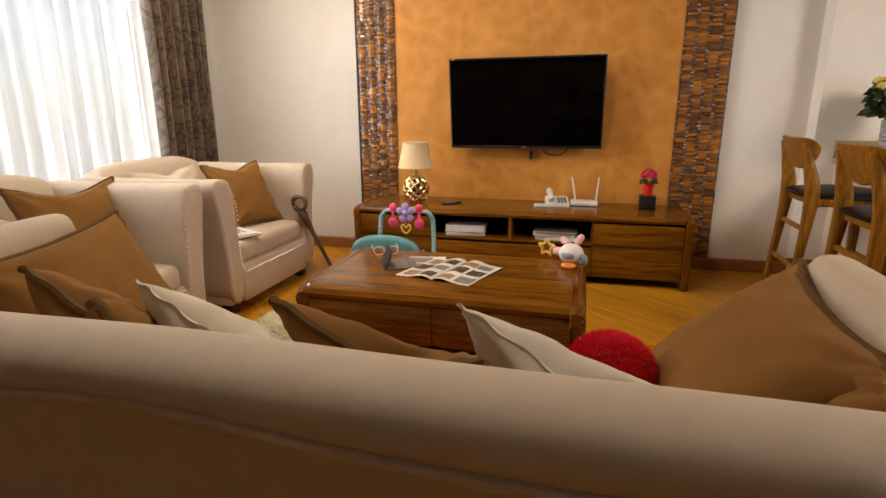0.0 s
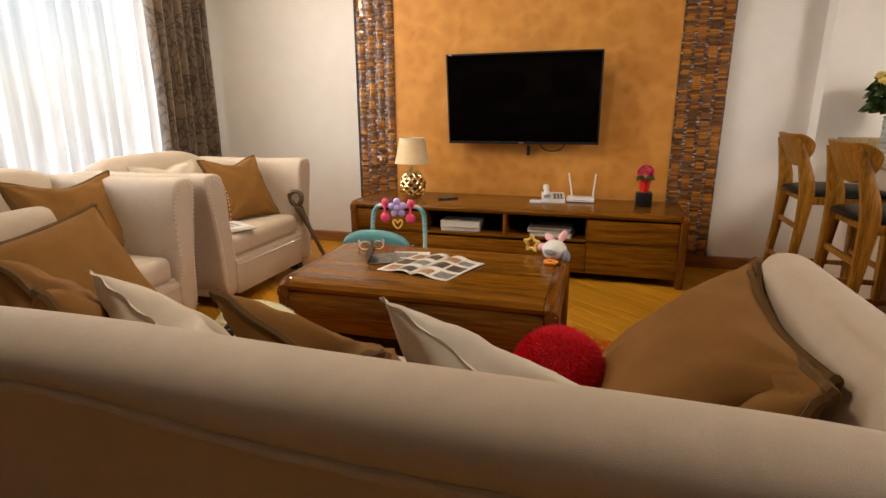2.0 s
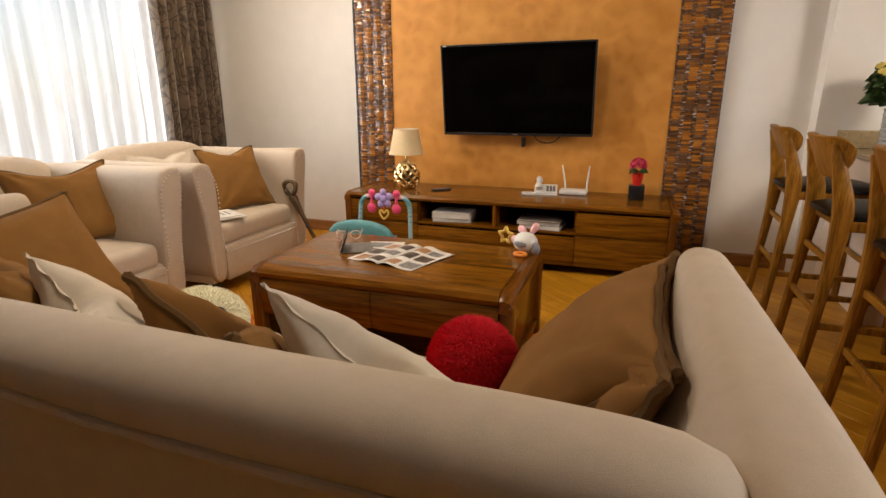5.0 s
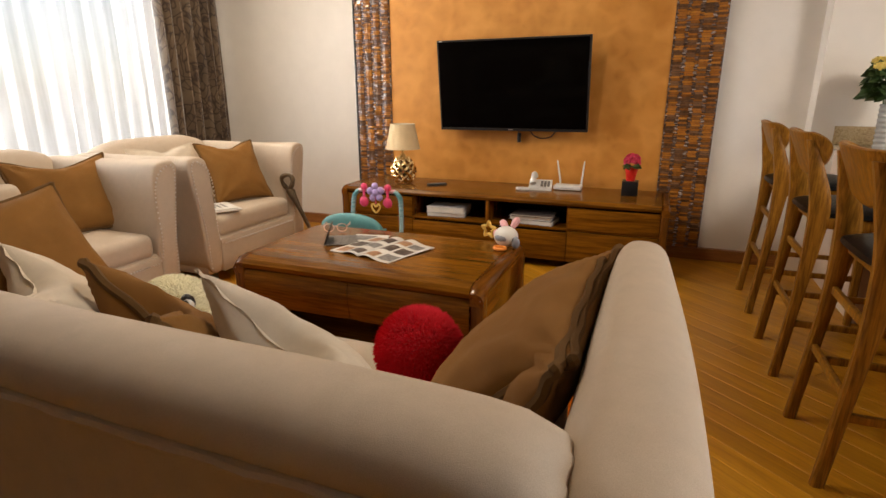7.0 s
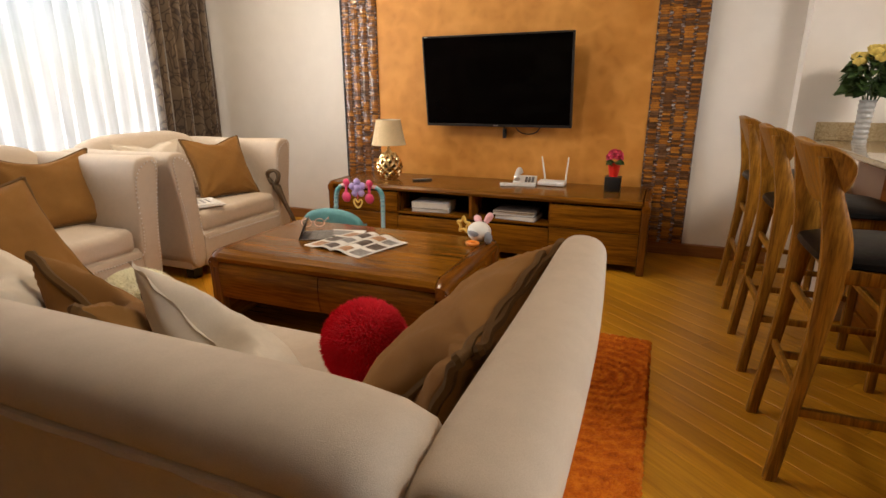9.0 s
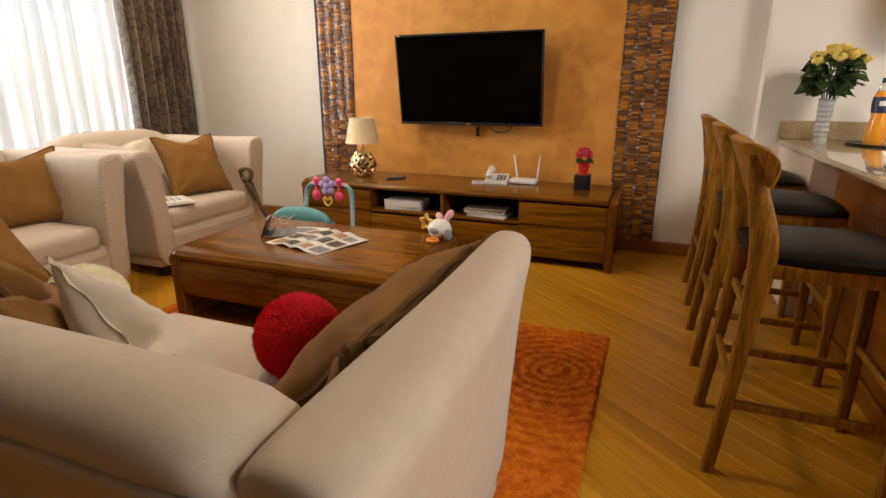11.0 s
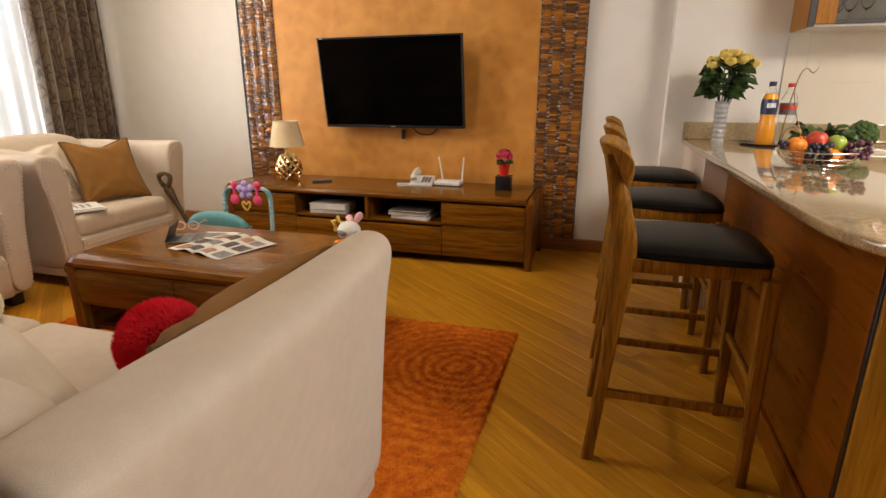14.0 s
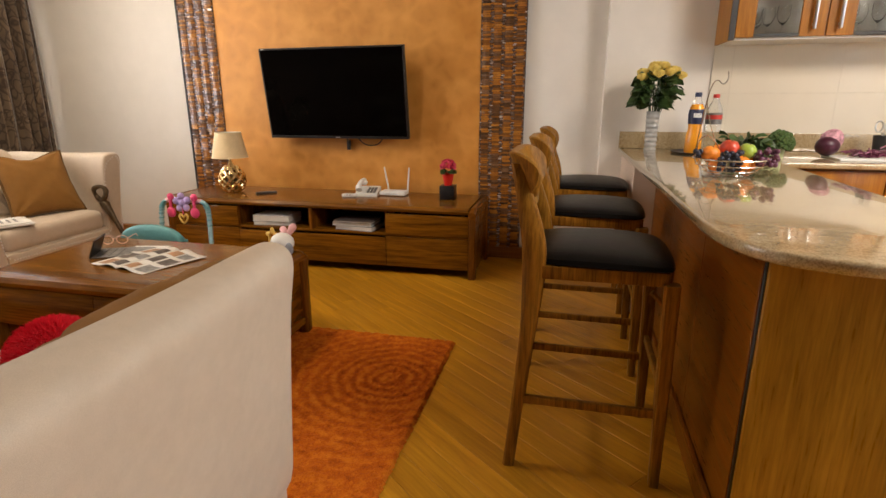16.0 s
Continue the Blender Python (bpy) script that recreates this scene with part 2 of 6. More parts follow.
nt.links.new(c, b.inputs["Base Color"])
b.inputs["Roughness"].default_value, b.inputs["Sheen Weight"].default_value = 0.6, 0.2
bump(nt, b, noise_node(nt, v, 500, 2), 0.2, 0.002)

SHEER, nt, b = material("white_sheer_voile")
nt.nodes.remove(b)
tr, tl, df = (nt.nodes.new("ShaderNodeBsdf" + k) for k in ("Transparent", "Translucent", "Diffuse"))
df.inputs["Color"].default_value = (0.85, 0.85, 0.85, 1)
m1, m2 = nt.nodes.new("ShaderNodeMixShader"), nt.nodes.new("ShaderNodeMixShader")
v = coords(nt, (1, 1, 1))
nt.links.new(ramp(nt, noise_node(nt, v, 1.5, 3), [(0.3, (0.30,) * 3), (0.7, (0.38,) * 3)]), m1.inputs["Fac"])
m2.inputs["Fac"].default_value = 0.28
# Vertical bands put fold shading, with denser gathers, into the voile's colour.
fold_shade = noise_node(nt, coords(nt, (1, 13, 0.12)), 1.6, 3)
nt.links.new(ramp(nt, fold_shade, [(0.34, (0.22, 0.222, 0.225)), (0.5, (0.37, 0.37, 0.37)), (0.66, (0.47, 0.47, 0.465))]), tl.inputs["Color"])
nt.links.new(tl.outputs[0], m2.inputs[1])
nt.links.new(df.outputs[0], m2.inputs[2])
nt.links.new(m2.outputs[0], m1.inputs[1])
nt.links.new(tr.outputs[0], m1.inputs[2])
nt.links.new(m1.outputs[0], nt.nodes["Material Output"].inputs["Surface"])

ACCENT, nt, b = material("orange_suede_plaster")
v = coords(nt, (1, 1, 1))
vor = nt.nodes.new("ShaderNodeTexVoronoi")
vor.feature, vor.inputs["Scale"].default_value = "SMOOTH_F1", 11.0
warp3 = nt.nodes.new("ShaderNodeVectorMath")
warp3.operation = "ADD"
n3 = nt.nodes.new("ShaderNodeTexNoise")
n3.inputs["Scale"].default_value = 7.0
sc3 = nt.nodes.new("ShaderNodeVectorMath")
sc3.operation = "SCALE"
sc3.inputs["Scale"].default_value = 0.16
nt.links.new(v, n3.inputs["Vector"])
nt.links.new(n3.outputs["Color"], sc3.inputs[0])
nt.links.new(v, warp3.inputs[0])
nt.links.new(sc3.outputs[0], warp3.inputs[1])
nt.links.new(warp3.outputs[0], vor.inputs["Vector"])
pat = ramp(nt, vor.outputs["Distance"], [(0.08, (0.48, 0.192, 0.026)), (0.4, (0.57, 0.242, 0.038)), (0.7, (0.69, 0.315, 0.062))])
cl = mix(nt, 0.35, pat, ramp(nt, noise_node(nt, v, 2.6, 5, 0.6, 1.0), [(0.3, (0.49, 0.195, 0.028)), (0.7, (0.66, 0.30, 0.058))]))
nt.links.new(cl, b.inputs["Base Color"])
nt.links.new(ramp(nt, vor.outputs["Distance"], [(0.1, (0.36,) * 3), (0.6, (0.55,) * 3)]), b.inputs["Roughness"])
b.inputs["Metallic"].default_value = 0.12
bump(nt, b, maths(nt, "ADD", vor.outputs["Distance"], maths(nt, "MULTIPLY", noise_node(nt, v, 30, 4), 0.5)), 0.3, 0.006)

def mosaic_glass(name, stops):
    m, nt, b = material(name)
    geo = nt.nodes.new("ShaderNodeNewGeometry")
    c = ramp(nt, geo.outputs["Random Per Island"], stops)
    v = coords(nt, (1, 1, 1))
    nt.links.new(mix(nt, 0.2, c, ramp(nt, noise_node(nt, v, 70, 3), [(0.3, (0.05, 0.03, 0.02)), (0.7, (0.34, 0.16, 0.05))])), b.inputs["Base Color"])
    b.inputs["Roughness"].default_value = 0.19
    b.inputs["IOR"].default_value = 1.6
    return m


AMBER = mosaic_glass("amber_glass_tile", [(0.0, (0.16, 0.055, 0.010)), (0.5, (0.36, 0.128, 0.016)), (1.0, (0.50, 0.20, 0.026))])
UMBER = mosaic_glass("umber_glass_tile", [(0.0, (0.05, 0.026, 0.014)), (0.6, (0.13, 0.062, 0.030)), (1.0, (0.20, 0.105, 0.055))])
SLATE = mosaic_glass("slate_glass_tile", [(0.0, (0.045, 0.03, 0.025)), (0.6, (0.15, 0.10, 0.085)), (0.85, (0.28, 0.22, 0.20)), (1.0, (0.62, 0.55, 0.52))])

GRANITE, nt, b = material("polished_beige_granite")
v = coords(nt, (1, 1, 1))
g1, g2, g3 = noise_node(nt, v, 4, 5, 0.6, 1.2), noise_node(nt, v, 60, 5, 0.7), noise_node(nt, v, 240, 3)
c = ramp(nt, g2, [(0.3, (0.10, 0.06, 0.024)), (0.45, (0.34, 0.23, 0.10)), (0.6, (0.48, 0.36, 0.20)), (0.75, (0.58, 0.47, 0.31))])
c = mix(nt, 0.45, c, ramp(nt, g1, [(0.35, (0.32, 0.21, 0.09)), (0.65, (0.54, 0.43, 0.27))]))
c = mix(nt, 0.3, c, ramp(nt, g3, [(0.4, (0.12, 0.085, 0.05)), (0.6, (0.52, 0.42, 0.27))]))
nt.links.new(c, b.inputs["Base Color"])
b.inputs["Roughness"].default_value, b.inputs["Coat Weight"].default_value, b.inputs["Coat Roughness"].default_value = 0.12, 0.8, 0.015
b.inputs["IOR"].default_value = 1.55
b.inputs["Coat IOR"].default_value = 1.6

TILE = plain("cream_wall_tile_glaze", (0.72, 0.65, 0.53), 0.22, 0, 0.03, 3, 0.0)
GROUT = plain("tile_grout", (0.64, 0.57, 0.46), 0.8)

RUG, nt, b = material("orange_shag_pile")
v = coords(nt, (1, 1, 1))
rings = None
fr = noise_node(nt, v, 9, 4)
for cx, cy, k in ((0.616, 2.251, 120.0), (-0.35, 1.35, 80.0), (-1.0, 2.3, 90.0)):
    sub = nt.nodes.new("ShaderNodeVectorMath")
    sub.operation = "DISTANCE"
    nt.links.new(v, sub.inputs[0])
    sub.inputs[1].default_value = (cx, cy, 0)
    d = maths(nt, "ADD", sub.outputs["Value"], maths(nt, "MULTIPLY", fr, 0.07))
    s = maths(nt, "MULTIPLY", maths(nt, "SINE", maths(nt, "MULTIPLY", d, k)), maths(nt, "SUBTRACT", 1.0, maths(nt, "MINIMUM", maths(nt, "MULTIPLY", sub.outputs["Value"], 1.3), 1.0)))
    rings = s if rings is None else maths(nt, "ADD", rings, s)
f1, f2 = noise_node(nt, v, 24, 5, 0.7), noise_node(nt, v, 190, 3, 0.7)
tot = maths(nt, "ADD", maths(nt, "MULTIPLY", rings, maths(nt, "MULTIPLY", f1, 0.2)), maths(nt, "ADD", maths(nt, "MULTIPLY", f1, 0.65), maths(nt, "MULTIPLY", f2, 0.45)))
c = ramp(nt, tot, [(0.32, (0.17, 0.026, 0.003)), (0.5, (0.42, 0.088, 0.006)), (0.62, (0.56, 0.145, 0.009)), (0.8, (0.68, 0.23, 0.02))])
nt.links.new(c, b.inputs["Base Color"])
b.inputs["Roughness"].default_value, b.inputs["Specular IOR Level"].default_value = 0.95, 0.1
bump(nt, b, tot, 0.7, 0.012)


# ---- mesh helpers ----
def rbox(bm, x0, x1, y0, y1, z0, z1, r=0.006, seg=2):
    m = Matrix.LocRotScale(((x0 + x1) / 2, (y0 + y1) / 2, (z0 + z1) / 2), None, (x1 - x0, y1 - y0, z1 - z0))
    vs = bmesh.ops.create_cube(bm, size=1, matrix=m)["verts"]
    if r > 0:
        es = list({e for q in vs for e in q.link_edges})
        bmesh.ops.bevel(bm, geom=es, offset=r, segments=seg, profile=0.5, affect="EDGES", clamp_overlap=True)
    return bm


def box(x0, x1, y0, y1, z0, z1, r=0.006, seg=2):
    return rbox(bmesh.new(), x0, x1, y0, y1, z0, z1, r, seg)


def loft(bm, rings, closed=True, caps=True, loop=False):
    rows = [[bm.verts.new(p) for p in ring] for ring in rings]
    n = len(rows[0])
    pairs = list(zip(rows, rows[1:])) + ([(rows[-1], rows[0])] if loop else [])
    for a, c in pairs:
        for i in range(n if closed else n - 1):
            j = (i + 1) % n
            bm.faces.new((a[i], a[j], c[j], c[i]))
    if caps and closed and not loop:
        bm.faces.new(rows[0][::-1])
        bm.faces.new(rows[-1])
    bmesh.ops.recalc_face_normals(bm, faces=bm.faces)
    return bm


def tube(bm, pts, rad, n=8, loop=False):
    pts = [Vector(p) for p in pts]
    rad = rad if isinstance(rad, (list, tuple)) else [rad] * len(pts)
    rings, up = [], None
    for i, p in enumerate(pts):
        a = pts[i - 1] if (i or loop) else p
        c = pts[(i + 1) % len(pts)] if (i + 1 < len(pts) or loop) else p
        d = (c - a).normalized()
        if up is None:
            up = d.orthogonal().normalized()
        up = (up - d * up.dot(d)).normalized()
        side = d.cross(up)
        rings.append([p + (up * math.cos(2 * math.pi * k / n) + side * math.sin(2 * math.pi * k / n)) * rad[i] for k in range(n)])
    return loft(bm, rings, loop=loop)


def lathe(bm, prof, n=24, at=(0, 0, 0)):
    o = Vector(at)
    rings = [[o + Vector((max(r, 0.0004) * math.cos(2 * math.pi * k / n), max(r, 0.0004) * math.sin(2 * math.pi * k / n), z)) for k in range(n)] for r, z in prof]
    return loft(bm, rings)


def ball(bm, at, r, u=16, w=10, sx=1, sy=1, sz=1):
    m = Matrix.LocRotScale(at, None, (sx, sy, sz))
    bmesh.ops.create_uvsphere(bm, u_segments=u, v_segments=w, radius=r, matrix=m)
    return bm


def smooth_curve(pts, k=6, loop=False):
    pts = [Vector(p) for p in pts]
    out, n = [], len(pts)
    for i in range(n if loop else n - 1):
        p0 = pts[i - 1] if (i or loop) else pts[0]
        p1, p2 = pts[i], pts[(i + 1) % n]
        p3 = pts[(i + 2) % n] if (loop or i + 2 < n) else p2
        for s in range(k):
            t = s / k
            out.append(0.5 * (2 * p1 + (p2 - p0) * t + (2 * p0 - 5 * p1 + 4 * p2 - p3) * t * t + (3 * p1 - p0 - 3 * p2 + p3) * t ** 3))
    return out if loop else out + [pts[-1]]


def part(name, bm, mat, parent, label="", smooth=True, sub=0, kind=""):
    me = bpy.data.meshes.new(name)
    bm.to_mesh(me)
    bm.free()
    me.materials.append(mat)
    if smooth:
        me.shade_smooth()
        if sub == 0:
            me.set_sharp_from_angle(angle=radians(38))
    ob = new(name, me)
    ob.parent = parent
    if sub:
        mod = ob.modifiers.new("smooth", "SUBSURF")
        mod.levels = mod.render_levels = sub
    return tagged(ob, label=label, kind=kind)


def thing(name, m, label, category, group="", kind=""):
    ob = new(name)
    ob.empty_display_size = 0.05
    ob.matrix_world = m
    return tagged(ob, label, category, group, kind)


def single(name, bm, mat, label, category, kind="", group="", smooth=True, sub=0, m=None):
    ob = part(name, bm, mat, None, smooth=smooth, sub=sub)
    if m is not None:
        ob.matrix_world = m
    return tagged(ob, label, category, group, kind)


def frame_of(at, right, up):
    r, u = Vector(right).normalized(), Vector(up)
    nrm = r.cross(u).normalized()
    u = nrm.cross(r)
    return Matrix(((r.x, u.x, nrm.x, at[0]), (r.y, u.y, nrm.y, at[1]), (r.z, u.z, nrm.z, at[2]), (0, 0, 0, 1)))


# ---- the room ----
# YS lies far behind the camera to weaken the light bounced back.
XW, XE, YS, YN, YK, H = -3.25, 4.3, -5.6, 4.255, 4.124, 2.7   # inner faces: west, east, south, north, kitchen; height
YR = YN + 0.03                                               # painted wall beside the accent panel
WY0, WY1, WZ0, WZ1 = 1.15, 3.62, 0.25, 2.45                  # window opening


def structure(name, bm, mat, label, category):
    return single(name, bm, mat, label, category, "structure", smooth=False)


structure("floor", box(XW - 0.2, XE + 0.2, YS - 0.2, YN + 0.25, -0.12, -0.014, 0), DARK, "honey-coloured timber floor laid in diagonal boards", "floor")
floor = bpy.data.objects["floor"]
structure("ceiling", box(XW - 0.2, XE + 0.2, YS - 0.2, YN + 0.25, H, H + 0.12, 0), CEIL, "unseen ceiling, darkened below white to cut bounced light", "ceiling")
structure("wall_north", box(XW - 0.2, 1.5, YR, YN + 0.25, 0, H, 0), WALL, "off-white painted wall behind the television", "wall")
structure("wall_kitchen", box(1.5, XE, YK, YN + 0.25, 0, H, 0), WALL, "off-white painted kitchen wall standing slightly proud", "wall")
bm = bmesh.new()
rbox(bm, XE, XE + 0.2, YS - 0.2, 0.15, 0, H, 0)
rbox(bm, XE, XE + 0.2, 1.35, YN + 0.25, 0, H, 0)
rbox(bm, XE, XE + 0.2, 0.15, 1.35, 2.3, H, 0)
rbox(bm, XE, XE + 0.2, 0.15, 1.35, 0, 0.15, 0)
structure("wall_east", bm, WALL, "off-white painted wall closing the kitchen", "wall")
structure("wall_south", box(XW - 0.2, XE, YS - 0.2, YS, 0, H, 0), FARWALL, "unseen wall behind the sofa, darkened to cut bounced light", "wall")
bm = bmesh.new()
rbox(bm, XW - 0.2, XW, YS, WY0, 0, H, 0)
rbox(bm, XW - 0.2, XW, WY1, YR, 0, H, 0)
rbox(bm, XW - 0.2, XW, WY0, WY1, 0, WZ0, 0)
rbox(bm, XW - 0.2, XW, WY0, WY1, WZ1, H, 0)
structure("wall_west", bm, WALL, "off-white painted wall with a wide window", "wall")

win = thing("window_1", pose(XW - 0.1, 0, 0), "wide white-framed window behind sheer curtains", "window", kind="structure")
bm = bmesh.new()
for y0, y1, z0, z1 in ((WY0, WY1, WZ0, WZ0 + 0.06), (WY0, WY1, WZ1 - 0.06, WZ1), (WY0, WY0 + 0.06, WZ0 + 0.06, WZ1 - 0.06), (WY1 - 0.06, WY1, WZ0 + 0.06, WZ1 - 0.06), (2.36, 2.42, WZ0 + 0.06, WZ1 - 0.06)):
    rbox(bm, -0.03, 0.03, y0, y1, z0, z1, 0.004, 1)
part("window_frame", bm, WHITE, win)
for y0, y1 in ((WY0 + 0.06, 2.36), (2.42, WY1 - 0.06)):
    pane = part("pane", box(-0.004, 0.004, y0, y1, WZ0 + 0.06, WZ1 - 0.06, 0), CLEAR, win, smooth=False)
    pane.visible_shadow = False

win2 = thing("window_2", pose(XE + 0.1, 0, 0), "narrow white-framed terrace window beside the kitchen", "window", kind="structure")
bm = bmesh.new()
for y0, y1, z0, z1 in ((0.15, 1.35, 0.15, 0.21), (0.15, 1.35, 2.24, 2.3), (0.15, 0.21, 0.21, 2.24), (1.29, 1.35, 0.21, 2.24)):
    rbox(bm, -0.03, 0.03, y0, y1, z0, z1, 0.004, 1)
part("window_frame", bm, WHITE, win2)
for y0, y1 in ((0.21, 1.29),):
    pane = part("pane", box(-0.004, 0.004, y0, y1, 0.21, 2.24, 0), CLEAR, win2, smooth=False)
    pane.visible_shadow = False

# accent panel with a mosaic strip at each side
structure("accent_panel", box(-1.466, 0.647, YN, YR, 0.085, H, 0), ACCENT, "orange suede-effect plaster panel behind the television", "wall panel")


def mosaic(x0, x1, label):
    strip = thing("mosaic_strip", pose(0, 0, 0), label, "mosaic", "mosaic strips", "structure")
    part("backing", box(x0, x1, YN - 0.002, YR, 0.085, H, 0), DARK, strip, smooth=False)
    rng = random.Random(5 if x0 < 0 else 6)
    cols, rowh = 4, 0.0150
    w = (x1 - x0) / cols
    vs, fs, mi = [], [], []

    def tessera(a, c, z, h, y, swell, mat):
        """One glass piece with a convex face, its middle prouder than its ends."""
        k, m = len(vs), (a + c) / 2
        lean = rng.uniform(-0.0016, 0.0016)
        for x, d in ((a, 0.0), (m, swell), (c, 0.0)):
            vs.append((x, y - d + lean, z + 0.0008))
            vs.append((x, y - d - lean, z + h - 0.0008))
        for x in (a, c):
            vs.append((x, YN - 0.001, z + 0.0008))
            vs.append((x, YN - 0.001, z + h - 0.0008))
        fs.extend([(k, k + 2, k + 3, k + 1), (k + 2, k + 4, k + 5, k + 3), (k + 6, k, k + 1, k + 7), (k + 4, k + 8, k + 9, k + 5), (k + 6, k + 8, k + 4, k + 2, k), (k + 1, k + 3, k + 5, k + 9, k + 7)])
        mi.extend([mat] * 6)

    for i in range(cols):
        mid = x0 + (i + 0.5) * w
        warm = rng.uniform(0, 6)
        for j in range(int((H - 0.10) / rowh)):
            z, sway = 0.087 + j * rowh, (0.0035 if j % 2 else -0.0035)
            amber = rng.random() < 0.58 + 0.22 * math.sin(j * 0.23 + warm)
            tessera(mid + sway - 0.028, mid + sway + 0.028, z, rowh, YN - 0.012 - rng.uniform(0, 0.002), 0.0035, 0 if amber else 2)
            half = rowh / 2
            for q in (0, 1):
                lo, hi = mid + sway + 0.0292, mid + w - 0.0292 + sway
                if i == cols - 1:
                    hi = x1 - 0.0006
                tessera(lo, min(hi, x1), z + q * half, half, YN - 0.008 - rng.uniform(0, 0.003), 0.0012, 1 if rng.random() < 0.8 else 0)
                if i == 0:
                    tessera(x0 + 0.0006, mid + sway - 0.0292, z + q * half, half, YN - 0.008, 0.001, 1)
    me = bpy.data.meshes.new("mosaic_tiles")
    me.from_pydata(vs, [], fs)
    me.materials.append(AMBER)
    me.materials.append(SLATE)
    me.materials.append(UMBER)
    me.polygons.foreach_set("material_index", mi)
    ob = new("mosaic_tiles", me)
    ob.parent = strip
    tagged(ob, "small amber, slate and brown glass tiles", kind="stuff")


mosaic(-1.787, -1.466, "amber and slate glass mosaic strip beside the lamp")
mosaic(0.647, 0.965, "amber and slate glass mosaic strip beside the flower pot")
structure("trim_mosaic", box(-1.797, -1.787, YN - 0.014, YR, 0.085, H, 0), TRIMGREY, "thin grey edge trim of the mosaic", "trim")
bm = bmesh.new()
rbox(bm, XW, 1.5, YR - 0.045, YR, 0, 0.085, 0.004, 1)
structure("baseboard", bm, BASEWOOD, "honey-stained timber skirting board", "baseboard")
structure("baseboard_bar", box(1.742, 1.761, 1.60, 3.30, 0, 0.085, 0.004, 1), BARWOOD, "timber skirting along the breakfast bar", "baseboard")

# kitchen wall tiles
kt = thing("wall_tiles", pose(0, 0, 0), "large cream glazed wall tiles above the worktop", "wall tiles", kind="structure")
part("grout", box(2.14, XE, YK - 0.0088, YK, 0.86, 2.2, 0), GROUT, kt, smooth=False)
for j in range(5):
    z0 = 0.909 + 0.3 * (j - 0)
    x = 2.255 - 0.6
    while x < XE:
        a, c = max(x + 0.0012, 2.14), min(x + 0.5988, XE)
        if c - a > 0.02:
            part("tile", box(a, c, YK - 0.010, YK - 0.002, max(0.86, z0 + 0.0012), min(2.2, z0 + 0.2988), 0.0008, 1), TILE, kt, smooth=False)
        x += 0.6
part("tile", box(2.14, XE, YK - 0.010, YK - 0.002, 0.861, 0.908, 0), TILE, kt, smooth=False)


# ---- curtains ----
def curtain(name, x, y0, y1, z0, z1, folds, depth, mat, label, seed):
    rng = random.Random(seed)
    ny, nz, ph = int(folds * 12), 14, [rng.uniform(-0.6, 0.6) for _ in range(int(folds) + 3)]
    bm = bmesh.new()
    rows = []
    for k in range(nz + 1):
        s = k / nz
        z = z1 + (z0 - z1) * s
        row = []
        for i in range(ny + 1):
            u = i / ny
            f = u * folds
            p = ph[int(f)] * (1 - f % 1) + ph[int(f) + 1] * (f % 1)
            d = depth * (0.75 + 0.35 * s) * (math.sin(2 * math.pi * f + p) + 0.3 * math.sin(4 * math.pi * f + 2 * p + s))
            row.append(bm.verts.new((x + d, y0 + (y1 - y0) * u + 0.02 * math.sin(5 * s + p * 3) * s, z)))
        rows.append(row)
    for a, c in zip(rows, rows[1:]):
        for i in range(ny):
            bm.faces.new((a[i], a[i + 1], c[i + 1], c[i]))
    ob = single(name, bm, mat, label, "curtain", m=None)
    if mat is not SHEER:
        mod = ob.modifiers.new("cloth_thickness", "SOLIDIFY")
        mod.thickness = 0.004
    return ob


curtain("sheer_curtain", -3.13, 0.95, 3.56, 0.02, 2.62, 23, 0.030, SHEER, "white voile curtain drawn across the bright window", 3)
curtain("drape", -3.075, 3.46, 4.13, 0.02, 2.62, 7, 0.052, DRAPE, "brown drape with dark scrolling branch pattern, drawn aside", 8)
rail = thing("curtain_rail", pose(-3.1, 0, 2.64), "slim white curtain rail under the ceiling", "curtain rail")
part("track", box(-0.05, 0.05, 0.9, 4.2, 0, 0.03, 0.004, 1), WHITE, rail)
part("bracket", box(-0.02, 0.02, 1.5, 1.56, 0.03, 0.062, 0), WHITE, rail)


